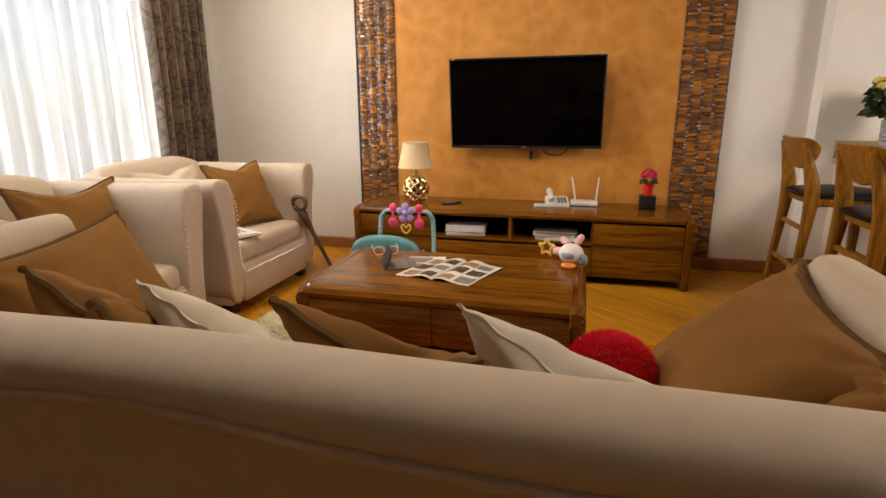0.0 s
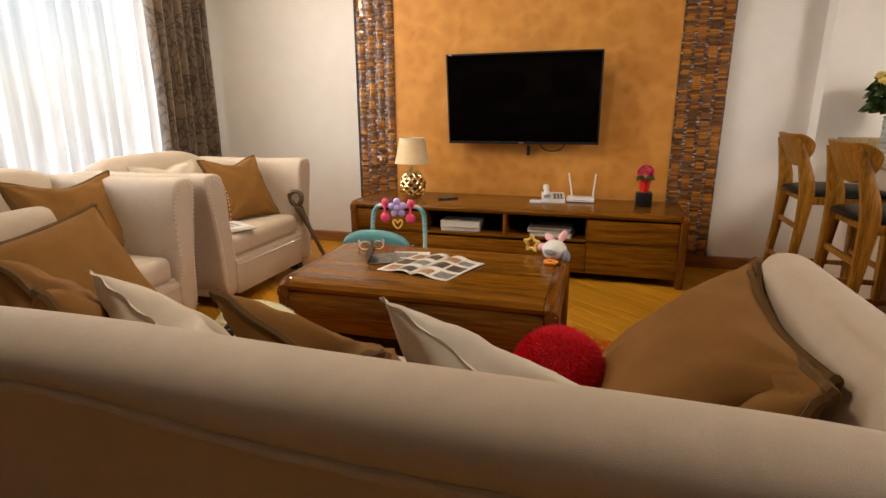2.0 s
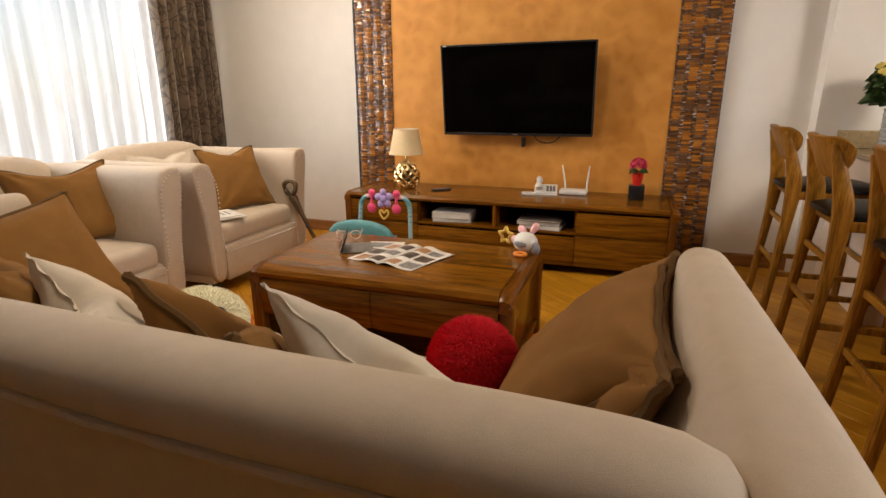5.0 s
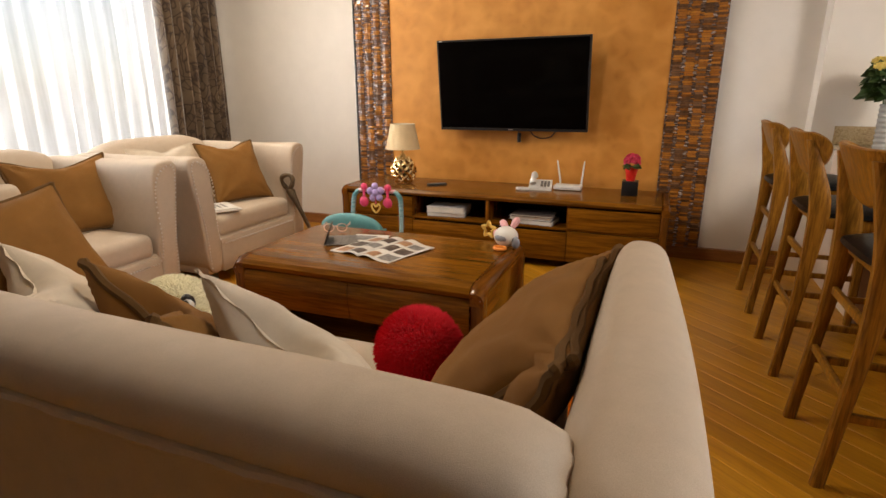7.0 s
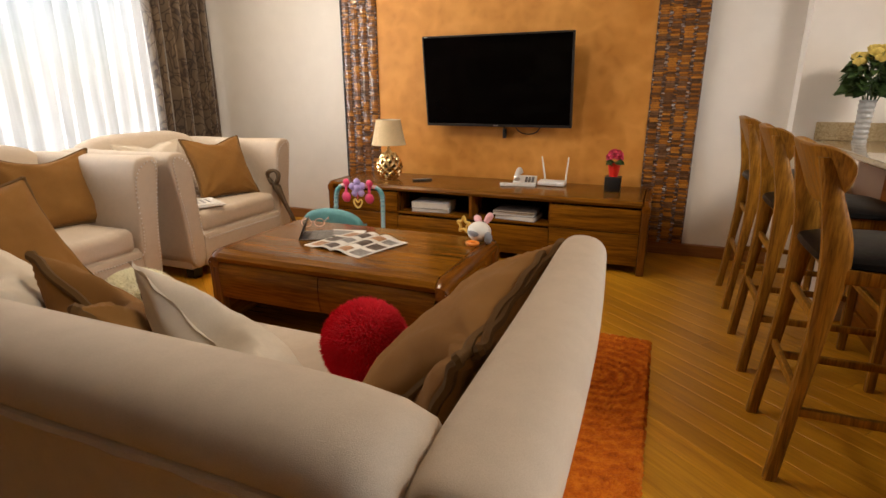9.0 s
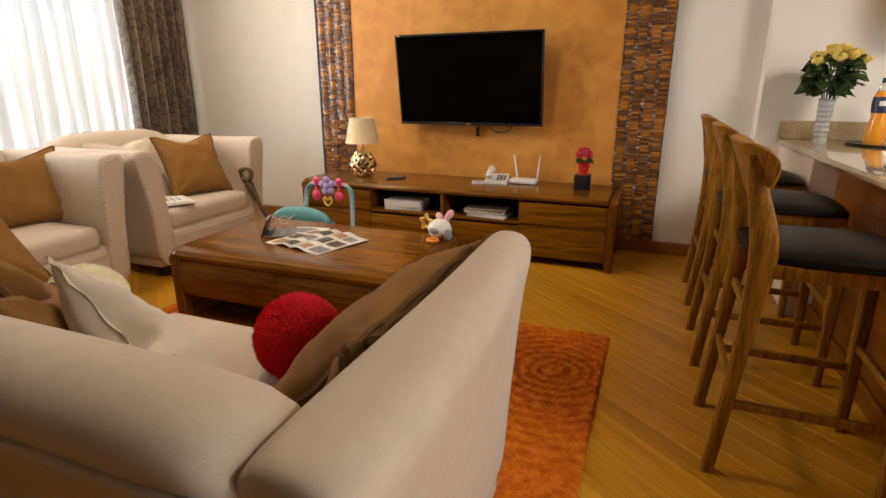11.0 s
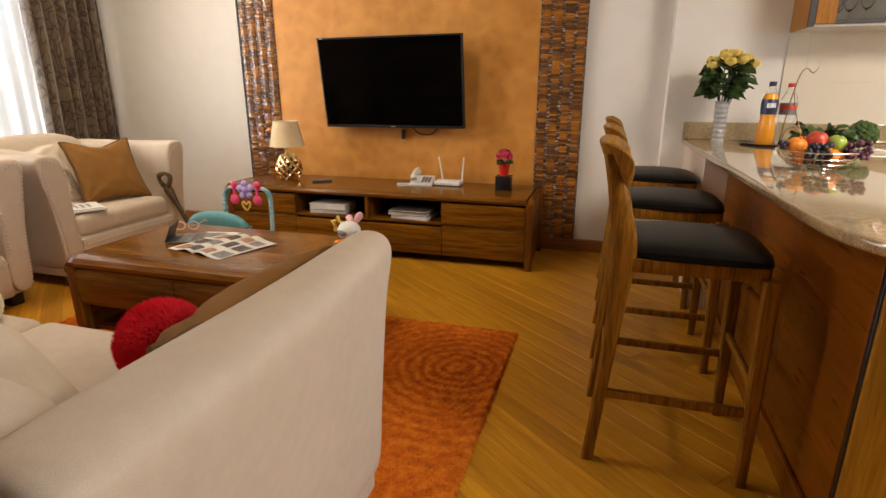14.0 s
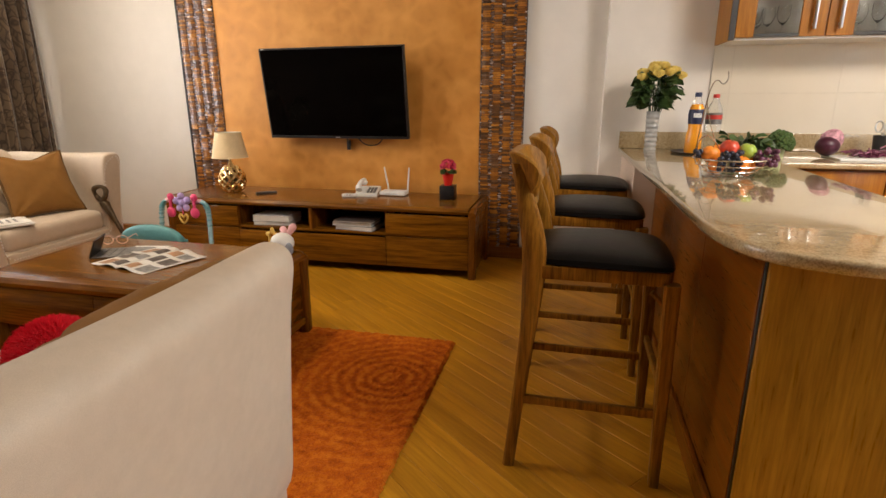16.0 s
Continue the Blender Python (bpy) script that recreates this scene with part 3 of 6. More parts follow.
# ---- upholstery ----
def seat_unit(name, W, D, cushions, label, category, m, group="", arch=0.865, arm_h=0.805, studs=True, shoulder=None, hump_w=0.62, hump_p=4, arm_t=0.105, flare=0.075, seam=None, seat_h=0.445, splay=0.0):
    """Local frame: x along the width from the middle, y from the back (0) to the front (D), z up."""
    s = thing(name, m, label, category, group)
    ho, hb = W / 2, W / 2 - flare          # outer half width at the arm's top and at the floor
    hi = ho - 0.19                         # inner face of the arm at the seat
    ht = ho - arm_t                        # inner face at the top
    sh_z = arm_h + 0.012 if shoulder is None else shoulder
    part("base", box(-hb + 0.01, hb - 0.01, 0.03, D - 0.03, 0.07, 0.30, 0.015), BEIGE, s)
    part("front_rail", box(-hi + 0.004, hi - 0.004, D - 0.06, D - 0.004, 0.07, 0.287, 0.012), BEIGE, s)
    for sx in (-1, 1):
        for y in (0.08, D - 0.09):
            part("foot", box(sx * (hb - 0.08) - 0.035, sx * (hb - 0.08) + 0.035, y - 0.035, y + 0.035, 0, 0.075, 0.006), BLACK, s, "black block foot")
    # arms: flared outwards, rounded on top
    for sx in (-1, 1):
        rings = []
        for y, inset, dz in ((0.02, 0.03, -0.04), (0.022, 0.004, -0.012), (0.06, 0, 0), (0.3, 0, 0.0), (D * 0.6, 0, -0.004), (D - 0.05, 0, 0.01), (D - 0.008, 0.0, 0.006), (D, 0.012, -0.006)):
            h = arm_h + dz
            wide = splay * max(0.0, min(1.0, (D - 0.03 - y) / (0.45 * D)))
            cs = [(hb - inset, 0.07), (hb + 0.004 - inset, 0.25), (hb + 0.022 - inset, 0.5), (ho - 0.022 - inset, h - 0.16), (ho - 0.004 - inset, h - 0.07), (ho - 0.004 - inset, h - 0.03), (ho - 0.03, h - 0.003), (ho - 0.075, h), (ht + 0.022, h - 0.008), (ht + inset, h - 0.04), (ht + inset - 0.022, h - 0.12), (hi + inset + 0.014, 0.5), (hi + inset - 0.006, 0.3), (hi + inset - 0.012, 0.07)]
            rings.append([Vector((sx * (px + wide * (0.0, 0.15, 0.55, 1.0, 1.0, 1.0, 0.5, 0, 0, 0, 0, 0, 0, 0)[k]), y, pz)) for k, (px, pz) in enumerate(cs)])
        part("arm", loft(bmesh.new(), rings), BEIGE, s, sub=2)
    # back with a low arch in the middle
    rings = []
    n = 26

    def crown(u):
        """Height of the back's top, and of the seam below it, at u from -1 to 1."""
        hump = math.exp(-abs(u / hump_w) ** hump_p)
        top = sh_z + (arch - sh_z) * hump
        if seam is None:
            return top, top - 0.084 + 0.022 * hump
        swell = math.exp(-(u / 0.24) ** 2)
        return top + 0.008 * swell, seam + 0.032 * swell

    for i in range(n + 1):
        u = -1 + 2 * i / n
        x = u * (ht + 0.048)
        top, sz = crown(u)
        top -= 0.016 * max(0.0, abs(u) - 0.92) / 0.08
        e = 0.012 if i in (0, n) else 0.0
        cs = [(0.022 + e, 0.08), (0.014 + e, 0.5), (0.006 + e, sz - 0.010), (0.002 + e, sz + 0.002), (-0.012 + e, sz + 0.3 * (top - 0.022 - sz)), (-0.004 + e, top - 0.022), (0.045, top - 0.002 - e), (0.105, top - e), (0.165 - e, top - 0.03), (0.195 - e, top - 0.10), (0.225 - e, 0.60), (0.27 - e, 0.42), (0.27 - e, 0.08)]
        rings.append([Vector((x, py, pz)) for py, pz in cs])
    back = part("backrest", loft(bmesh.new(), rings), BEIGE, s, sub=1)
    pts = []
    for i in range(61):
        u = -1 + 2 * i / 60
        pts.append((u * (ht + 0.02), -0.002 + 0.0015 * math.sin(i * 1.7), crown(u)[1] + 0.0012 * math.sin(i * 2.3)))
    part("piping", tube(bmesh.new(), pts, 0.0095, 8), BEIGE, back)
    # seat cushions
    cw = 2 * (hi - 0.012) / cushions
    for k in range(cushions):
        x0 = -hi + 0.012 + k * cw
        bm = box(x0 + 0.004, x0 + cw - 0.004, 0.22, D - 0.018, 0.285, seat_h, 0.045, 5)
        for q in bm.verts:
            if q.co.z > seat_h - 0.045:
                uu, vv2 = (q.co.x - x0 - cw / 2) / (cw / 2), (q.co.y - 0.6) / 0.4
                q.co.z += 0.012 * max(0, 1 - uu * uu)
        part("seat_cushion", bm, BEIGE, s)
    if studs:
        # nail heads: two lines down each arm front, joined along the rail
        pts = []
        for sx in (-1, 1):
            outer = smooth_curve([(hb - 0.018, 0, 0.1), (hb - 0.008, 0, 0.35), (ho - 0.045, 0, 0.6), (ho - 0.03, 0, 0.74), (ho - 0.05, 0, arm_h - 0.02)], 14)
            inner = smooth_curve([(ho - 0.06, 0, arm_h - 0.015), (ht + 0.012, 0, arm_h - 0.07), (ht - 0.022, 0, 0.62), (hi + 0.018, 0, 0.42), (hi + 0.008, 0, 0.30), (hi - 0.015, 0, 0.262)], 14)
            for line in (outer, inner):
                acc = 0.0
                for a, c in zip(line, line[1:]):
                    acc += (c - a).length
                    if acc >= 0.0165:
                        acc = 0.0
                        pts.append((sx * c.x, D + 0.001, c.z))
        x = -hi + 0.03
        while x < hi - 0.025:
            pts.append((x, D + 0.001, 0.252))
            x += 0.0175
        vs, fs = [], []
        for px, py, pz in pts:
            k = len(vs)
            for a in range(6):
                vs.append((px + 0.0062 * math.cos(a * math.pi / 3), py, pz + 0.0062 * math.sin(a * math.pi / 3)))
            vs.append((px, py + 0.005, pz))
            fs += [(k + a, k + (a + 1) % 6, k + 6) for a in range(6)]
        me = bpy.data.meshes.new("nail_heads")
        me.from_pydata(vs, [], fs)
        me.materials.append(NAIL)
        ob = new("nail_heads", me)
        ob.parent = s
        tagged(ob, "rows of small bright nail heads", kind="stuff")
    return s


seat_unit("sofa", 2.464, 0.95, 2, "beige upholstered sofa with arched back and flared arms", "sofa", pose(-0.565, 0.50, 0), studs=False, arch=0.858, arm_h=0.824, arm_t=0.122, shoulder=0.834, hump_w=1.03, hump_p=10, flare=0.056, seam=0.772, splay=0.036)
chair_a = seat_unit("armchair", 1.13, 1.0, 1, "beige upholstered armchair with nail-head trim beside the window", "armchair", pose(-2.875, 3.005, 0, 0, 0, -90), "armchairs by the window", arch=0.868, hump_w=0.86, hump_p=6, seat_h=0.422, arm_t=0.155)
chair_b = copy_thing(chair_a, pose(-2.905, 1.84, 0, 0, 0, -90))


def pillow(name, w, h, t, mat, m, label, edge, dip=0.0, seed=1, flange=False, droop=0.0, pinch=0.10, dipw=0.3, crease=1.5):
    p = thing(name, m, label, "cushion", "sofa and chair cushions")
    rng = random.Random(seed)
    ox, oy = rng.uniform(0, 50), rng.uniform(0, 50)
    n = 34
    bm = bmesh.new()

    def place(u, q, side):
        x = u * w / 2 * (1 - pinch * (1 - q * q) * abs(u) ** 1.5)
        y = q * h / 2 * (1 - pinch * (1 - u * u) * abs(q) ** 1.5)
        if q > 0:
            y -= dip * q * q * math.exp(-(u / dipw) ** 2)
        th = t / 2 * ((1 - u * u) * (1 - q * q)) ** 0.42
        wr = 0.006 * noise.noise(Vector((u * 2.5 + ox, q * 2.5 + oy, side))) + 0.003 * noise.noise(Vector((u * 7 + ox, q * 7, side)))
        for k, (cu, cq) in enumerate(((-1, -1), (1, -1), (1, 1), (-1, 1))):
            du, dq = u - cu, q - cq
            far = math.hypot(du, dq)
            wr += 0.010 * math.exp(-far / 0.5) * min(1.0, far * 3) * math.sin(9 * math.atan2(dq, du) + seed + 2 * k + side)
        wr += 0.007 * math.exp(-((1 - abs(q)) / 0.22) ** 2) * math.sin(11 * u + seed) * (1 - u * u) + 0.005 * math.exp(-((1 - abs(u)) / 0.22) ** 2) * math.sin(9 * q + 2 * seed) * (1 - q * q)
        wr *= crease * (1 - max(abs(u), abs(q)) ** 8)
        bend = droop * (u * u)
        return Vector((x, y, side * (th + wr) + bend))

    grid = {}
    for side in (1, -1):
        for i in range(n + 1):
            for j in range(n + 1):
                u, q = math.sin((i / n - 0.5) * math.pi), math.sin((j / n - 0.5) * math.pi)
                rim = i in (0, n) or j in (0, n)
                if rim and side == -1:
                    grid[side, i, j] = grid[1, i, j]
                    continue
                grid[side, i, j] = bm.verts.new(place(u, q, side))
        for i in range(n):
            for j in range(n):
                f = (grid[side, i, j], grid[side, i + 1, j], grid[side, i + 1, j + 1], grid[side, i, j + 1])
                bm.faces.new(f if side == 1 else f[::-1])
    ring = [(i, 0) for i in range(n)] + [(n, j) for j in range(n)] + [(i, n) for i in range(n, 0, -1)] + [(0, j) for j in range(n, 0, -1)]
    rim = [grid[1, i, j].co.copy() for i, j in ring]
    part("cover", bm, mat, p)
    if flange:
        outer = [q * (1 + 0.042 + 0.005 * math.sin(9 * k)) + Vector((0, 0, 0.004 * math.sin(k * 1.3))) for k, q in enumerate(rim)]
        fm = bmesh.new()
        loft(fm, [[q * 0.985 + Vector((0, 0, 0.003)) for q in rim], outer, [q * 0.985 - Vector((0, 0, 0.003)) for q in rim]], caps=False)
        part("flange", fm, edge, p)
    else:
        part("piping", tube(bmesh.new(), [q * 1.004 + Vector((0, 0, 0.003 * math.sin(k * 0.9 + seed))) for k, q in enumerate(rim)], 0.0105, 6, loop=True), edge, p)
    return p


SB, SC = "brown velvet cushion with dark piping on the sofa", "cream linen cushion with flanged edge on the sofa"
# leaning on the arms
pillow("cushion", 0.58, 0.50, 0.18, BROWN, frame_of((0.355, 1.193, 0.609), (-0.05, -1, -0.05), (0.72, 0, 0.69)), "brown velvet cushion leaning on the sofa's arm", BROWN_EDGE, seed=2, pinch=0.15)
pillow("cushion", 0.54, 0.48, 0.20, BROWN, frame_of((-1.385, 1.205, 0.600), (0, 1, 0.12), (-0.5, 0, 0.86)), "brown velvet cushion with dark piping propped against the sofa's arm", BROWN_EDGE, seed=3)
pillow("cushion", 0.54, 0.42, 0.13, BROWN, frame_of((0.425, 1.12, 0.585), (-0.03, -1, -0.03), (0.4, 0, 0.92)), "brown velvet cushion tucked behind another against the sofa's arm", BROWN_EDGE, seed=14)
# leaning on the back, each turned a little towards the arm
for tl, tr, mat, edge, lab, sd, sag in (((-1.30, 0.96, 0.80), (-0.85, 0.74, 0.83), BROWN, BROWN_EDGE, SB, 4, 0.09), ((-0.937, 0.928, 0.803), (-0.49, 0.71, 0.79), CREAM, CREAM, SC, 5, 0.045), ((-0.573, 0.888, 0.807), (-0.114, 0.678, 0.825), BROWN, BROWN_EDGE, SB, 6, 0.13), ((-0.202, 0.856, 0.842), (0.235, 0.665, 0.785), CREAM, CREAM, SC, 7, 0.09)):
    a, c = Vector(tl), Vector(tr)
    right = (c - a).normalized()
    ahead = Vector((-right.y, right.x, 0)).normalized()
    down = (ahead * 0.52 - Vector((0, 0, 0.85))).normalized()
    mid = (a + c) / 2 + down * 0.22
    pillow("cushion", (c - a).length, 0.44, 0.17, mat, frame_of(mid, right, -down), lab, edge, seed=sd, flange=mat is CREAM, dip=sag, pinch=0.13, dipw=0.6)
# on the armchairs
pillow("cushion", 0.43, 0.46, 0.18, BROWN, frame_of((-2.21, 3.175, 0.625), (0.32, 0.95, 0), (-0.5, 0.1, 0.85)), "brown velvet cushion with a pinched top on the armchair", BROWN_EDGE, dip=0.045, seed=9, dipw=0.5)
pillow("cushion", 0.48, 0.44, 0.13, CREAM, frame_of((-2.47, 2.87, 0.612), (0.12, 1, 0), (-0.42, 0, 0.9)), "cream linen cushion behind a brown one on the armchair", CREAM, dip=0.03, seed=10)
pillow("cushion", 0.52, 0.46, 0.19, BROWN, frame_of((-2.40, 2.085, 0.625), (0.2, 0.98, 0), (-0.42, 0.05, 0.9)), "brown velvet cushion with a pinched top on the armchair", BROWN_EDGE, dip=0.06, seed=11, dipw=0.75)


def tufts(bm, at, r, n, length, seed, sx=1, sy=1, sz=1):
    rng = random.Random(seed)
    vs, fs = [], []
    o = Vector(at)
    for i in range(n):
        z = 1 - 2 * (i + 0.5) / n
        a = i * 2.39996
        d = Vector((math.sqrt(1 - z * z) * math.cos(a), math.sqrt(1 - z * z) * math.sin(a), z))
        base = o + Vector((d.x * sx, d.y * sy, d.z * sz)) * r * 0.97
        lean = (d + Vector([rng.uniform(-0.5, 0.5) for _ in range(3)]) + Vector((0, 0, -0.25))).normalized()
        u = lean.orthogonal().normalized()
        w = lean.cross(u)
        k, wd = len(vs), r * 0.024
        vs += [base + u * wd, base - u * wd * 0.5 + w * wd * 0.87, base - u * wd * 0.5 - w * wd * 0.87, base + lean * length * rng.uniform(0.7, 1.2)]
        fs += [(k, k + 1, k + 3), (k + 1, k + 2, k + 3), (k + 2, k, k + 3)]
    me = bpy.data.meshes.new("pile")
    me.from_pydata(vs, [], fs)
    return me


def fluffy(name, at, r, mat, label, category, seed, s=(1, 1, 1), n=9000, length=0.018):
    o = thing(name, pose(*at), label, category)
    part("body", ball(bmesh.new(), (0, 0, 0), r, 24, 16, *s), mat, o)
    me = tufts(None, (0, 0, 0), r, n, length, seed, *s)
    me.materials.append(mat)
    ob = new("pile", me)
    ob.parent = o
    tagged(ob, "shaggy pile", kind="stuff")
    return o


fluffy("ball_cushion", (0.098, 1.243, 0.540), 0.104, RED_FUR, "round red shaggy plush ball on the sofa seat", "ball cushion", 21)
toy = fluffy("plush_toy", (-0.79, 1.31, 0.505), 0.10, CREAM_FUR, "round cream shaggy plush toy with dark eyes and yellow beak", "plush toy", 22, (1.4, 1.0, 0.95), 9000, 0.012)
part("beak", ball(bmesh.new(), (0.058, -0.086, 0.022), 0.030, 14, 8, 1.5, 0.75, 0.55), YELLOW, toy, "yellow felt beak")
part("mouth", ball(bmesh.new(), (0.080, -0.088, -0.006), 0.022, 12, 8, 1.2, 0.7, 0.8), BLACK, toy, "black felt mouth")
for x, y in ((0.108, -0.055), (-0.02, -0.092)):
    eye = part("eye", ball(bmesh.new(), (x, y, 0.046), 0.027, 14, 10, 0.9, 0.75, 1), BLACK, toy, "black-rimmed eye")
    part("eye_white", ball(bmesh.new(), (x + 0.007, y - 0.006, 0.043), 0.022, 12, 8, 0.9, 0.8, 1), WHITE, eye, "white of the eye")
    part("pupil", ball(bmesh.new(), (x + 0.010, y - 0.016, 0.048), 0.013, 12, 8, 0.9, 0.8, 1), BLACK, eye)


# ---- rug ----
rng = random.Random(4)
nx, ny = 230, 180
RX0, RX1, RY0, RY1 = -1.49, 0.81, 0.86, 2.68
vs = []
for j in range(ny + 1):
    for i in range(nx + 1):
        e = min(i, nx - i, j, ny - j)
        ex = rng.uniform(-0.005, 0.005) if e == 0 else rng.uniform(-0.003, 0.003)
        vs.append((RX0 + (RX1 - RX0) * i / nx + ex, RY0 + (RY1 - RY0) * j / ny + ex, 0.002 if e == 0 else 0.011 + rng.uniform(0, 0.009)))
me = bpy.data.meshes.new("rug")
me.from_pydata(vs, [], [(j * (nx + 1) + i, j * (nx + 1) + i + 1, (j + 1) * (nx + 1) + i + 1, (j + 1) * (nx + 1) + i) for j in range(ny) for i in range(nx)])
me.materials.append(RUG)
tagged(new("rug", me), "burnt orange shag rug with swirling rings", "rug")


# ---- coffee table ----
def bulged_front(x0, x1, y, z0, z1, bulge, thick, r=0.006):
    """A drawer front whose face swells towards -y."""
    rings = []
    for i in range(9):
        x = x0 + (x1 - x0) * i / 8
        e = 0.003 if i in (0, 8) else 0.0
        prof = [(y + thick, z0 + e), (y + e, z0 + e + 0.003), (y - bulge * 0.7 + e, z0 + (z1 - z0) * 0.35), (y - bulge + e, z0 + (z1 - z0) * 0.62), (y - bulge * 0.75 + e, z0 + (z1 - z0) * 0.86), (y - bulge * 0.2 + e, z1 - e - 0.003), (y + thick, z1 - e)]
        rings.append([Vector((x, py, pz)) for py, pz in prof])
    return loft(bmesh.new(), rings)


tb = thing("coffee_table", pose(-0.545, 2.295, 0.012), "reddish-brown wooden coffee table with rounded edges and open shelf", "coffee table")
TW, TD, TH = 0.600, 0.345, 0.443
bm = bmesh.new()
prof = [(-TD - 0.005, TH - 0.05), (-TD - 0.012, TH - 0.03), (-TD + 0.002, TH - 0.010), (-TD + 0.035, TH - 0.001), (-TD + 0.06, TH), (0, TH), (TD - 0.06, TH), (TD - 0.035, TH - 0.001), (TD - 0.002, TH - 0.010), (TD + 0.012, TH - 0.03), (TD + 0.005, TH - 0.05)]
loft(bm, [[Vector((x, py, pz)) for py, pz in prof] for x in (-TW + 0.058, TW - 0.058)])
part("tabletop", bm, WALNUT, tb)
for sx in (-1, 1):
    end = part("end_frame", box(min(sx * (TW - 0.045), sx * (TW - 0.02)), max(sx * (TW - 0.045), sx * (TW - 0.02)), -TD + 0.03, TD - 0.03, 0.09, TH - 0.02, 0.004), WALNUT_Y, tb)
    rings = []
    for y, dz in ((-TD - 0.008, 0.03), (-TD + 0.02, 0.006), (-TD + 0.07, 0), (TD - 0.07, 0), (TD - 0.02, 0.006), (TD + 0.008, 0.03)):
        rings.append([Vector((sx * px, y, pz - dz)) for px, pz in ((TW - 0.056, TH - 0.05), (TW - 0.056, TH - 0.002), (TW - 0.035, TH + 0.002), (TW - 0.012, TH - 0.006), (TW, TH - 0.024), (TW, TH - 0.05))])
    part("end_rail", loft(bmesh.new(), rings), WALNUT_Y, end)
    part("end_rail", box(min(sx * (TW - 0.05), sx * (TW - 0.005)), max(sx * (TW - 0.05), sx * (TW - 0.005)), -TD + 0.05, TD - 0.05, 0.055, 0.095, 0.005), WALNUT_Y, end)
    for sy in (-1, 1):
        y0, y1 = sorted((sy * (TD - 0.05), sy * (TD + 0.006)))
        x0, x1 = sorted((sx * (TW - 0.055), sx * (TW + 0.002)))
        leg = part("leg", box(x0, x1, y0, y1, 0, TH - 0.045, 0.012, 3), WALNUT_Z, tb)
        ym = sy * (TD + 0.003)
        stud = bmesh.new()
        ball(stud, (sx * (TW - 0.012), ym, TH - 0.055), 0.006, 10, 6)
        part("stud", stud, CHROME, leg, "small chrome stud")
for sy in (-1, 1):
    for x0, x1 in ((-TW + 0.058, -0.002), (0.002, TW - 0.058)):
        bm = bulged_front(x0, x1, -TD, 0.215, TH - 0.053, 0.014, 0.02)
        if sy == 1:
            bmesh.ops.rotate(bm, verts=bm.verts, cent=(0, 0, 0), matrix=Matrix.Rotation(math.pi, 3, "Z"))
        part("drawer", bm, WALNUT, tb)
part("body", box(-TW + 0.058, TW - 0.058, -TD + 0.025, TD - 0.025, 0.215, TH - 0.053, 0), WALNUT, tb)
part("shelf", box(-TW + 0.056, TW - 0.056, -TD + 0.05, TD - 0.05, 0.07, 0.092, 0.003), WALNUT, tb)

# ---- television stand ----
SX0, SX1, SY0, SY1, SH = -1.615, 0.735, 3.648, 4.205, 0.486
st = thing("tv_stand", pose(0, 0, 0), "long reddish-brown wooden television stand with drawers and two niches", "tv stand")
bm = bmesh.new()
prof = [(SY0 + 0.005, SH - 0.04), (SY0 - 0.006, SH - 0.022), (SY0 + 0.008, SH - 0.004), (SY0 + 0.04, SH), (SY1, SH), (SY1, SH - 0.04)]
loft(bm, [[Vector((x, py, pz)) for py, pz in prof] for x in (SX0 + 0.05, SX1 - 0.05)])
part("top", bm, WALNUT, st)
for a, c, sx in ((SX0, SX0 + 0.049, -1), (SX1 - 0.049, SX1, 1)):
    side = part("side_panel", box(a + 0.008, c - 0.008, SY0 + 0.03, SY1 - 0.02, 0.05, SH - 0.03, 0.003), WALNUT_Y, st)
    rings = []
    for y, dz in ((SY0 - 0.006, 0.024), (SY0 + 0.02, 0.004), (SY0 + 0.06, 0), (SY1, 0)):
        rings.append([Vector((px, y, pz - dz)) for px, pz in ((a, SH - 0.045), (a, SH - 0.012), (a + 0.012, SH), (c - 0.012, SH), (c, SH - 0.012), (c, SH - 0.045))])
    part("end_rail", loft(bmesh.new(), rings), WALNUT_Y, side)
    for y0, y1 in ((SY0 - 0.004, SY0 + 0.052), (SY1 - 0.06, SY1)):
        part("leg", box(a, c, y0, y1, 0, SH - 0.04, 0.009, 3), WALNUT_Z, st)
NX = (-1.565, -1.022, -0.448, 0.109, 0.685)
part("divider", box(NX[2] - 0.012, NX[2] + 0.012, SY0 + 0.012, SY1 - 0.02, 0.292, SH - 0.041, 0.002), WALNUT_Z, st)
part("shelf", box(NX[0], NX[4], SY0 + 0.014, SY1 - 0.02, 0.275, 0.292, 0.002), WALNUT, st)
# The niches' deep shade is put into this panel's near-black colour.
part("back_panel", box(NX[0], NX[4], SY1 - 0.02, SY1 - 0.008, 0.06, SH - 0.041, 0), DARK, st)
for x in (NX[1], NX[3]):
    part("partition", box(x - 0.009, x + 0.009, SY0 + 0.03, SY1 - 0.021, 0.06, SH - 0.041, 0), WALNUT_Z, st)
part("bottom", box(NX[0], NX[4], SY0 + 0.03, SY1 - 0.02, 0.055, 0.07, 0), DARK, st)
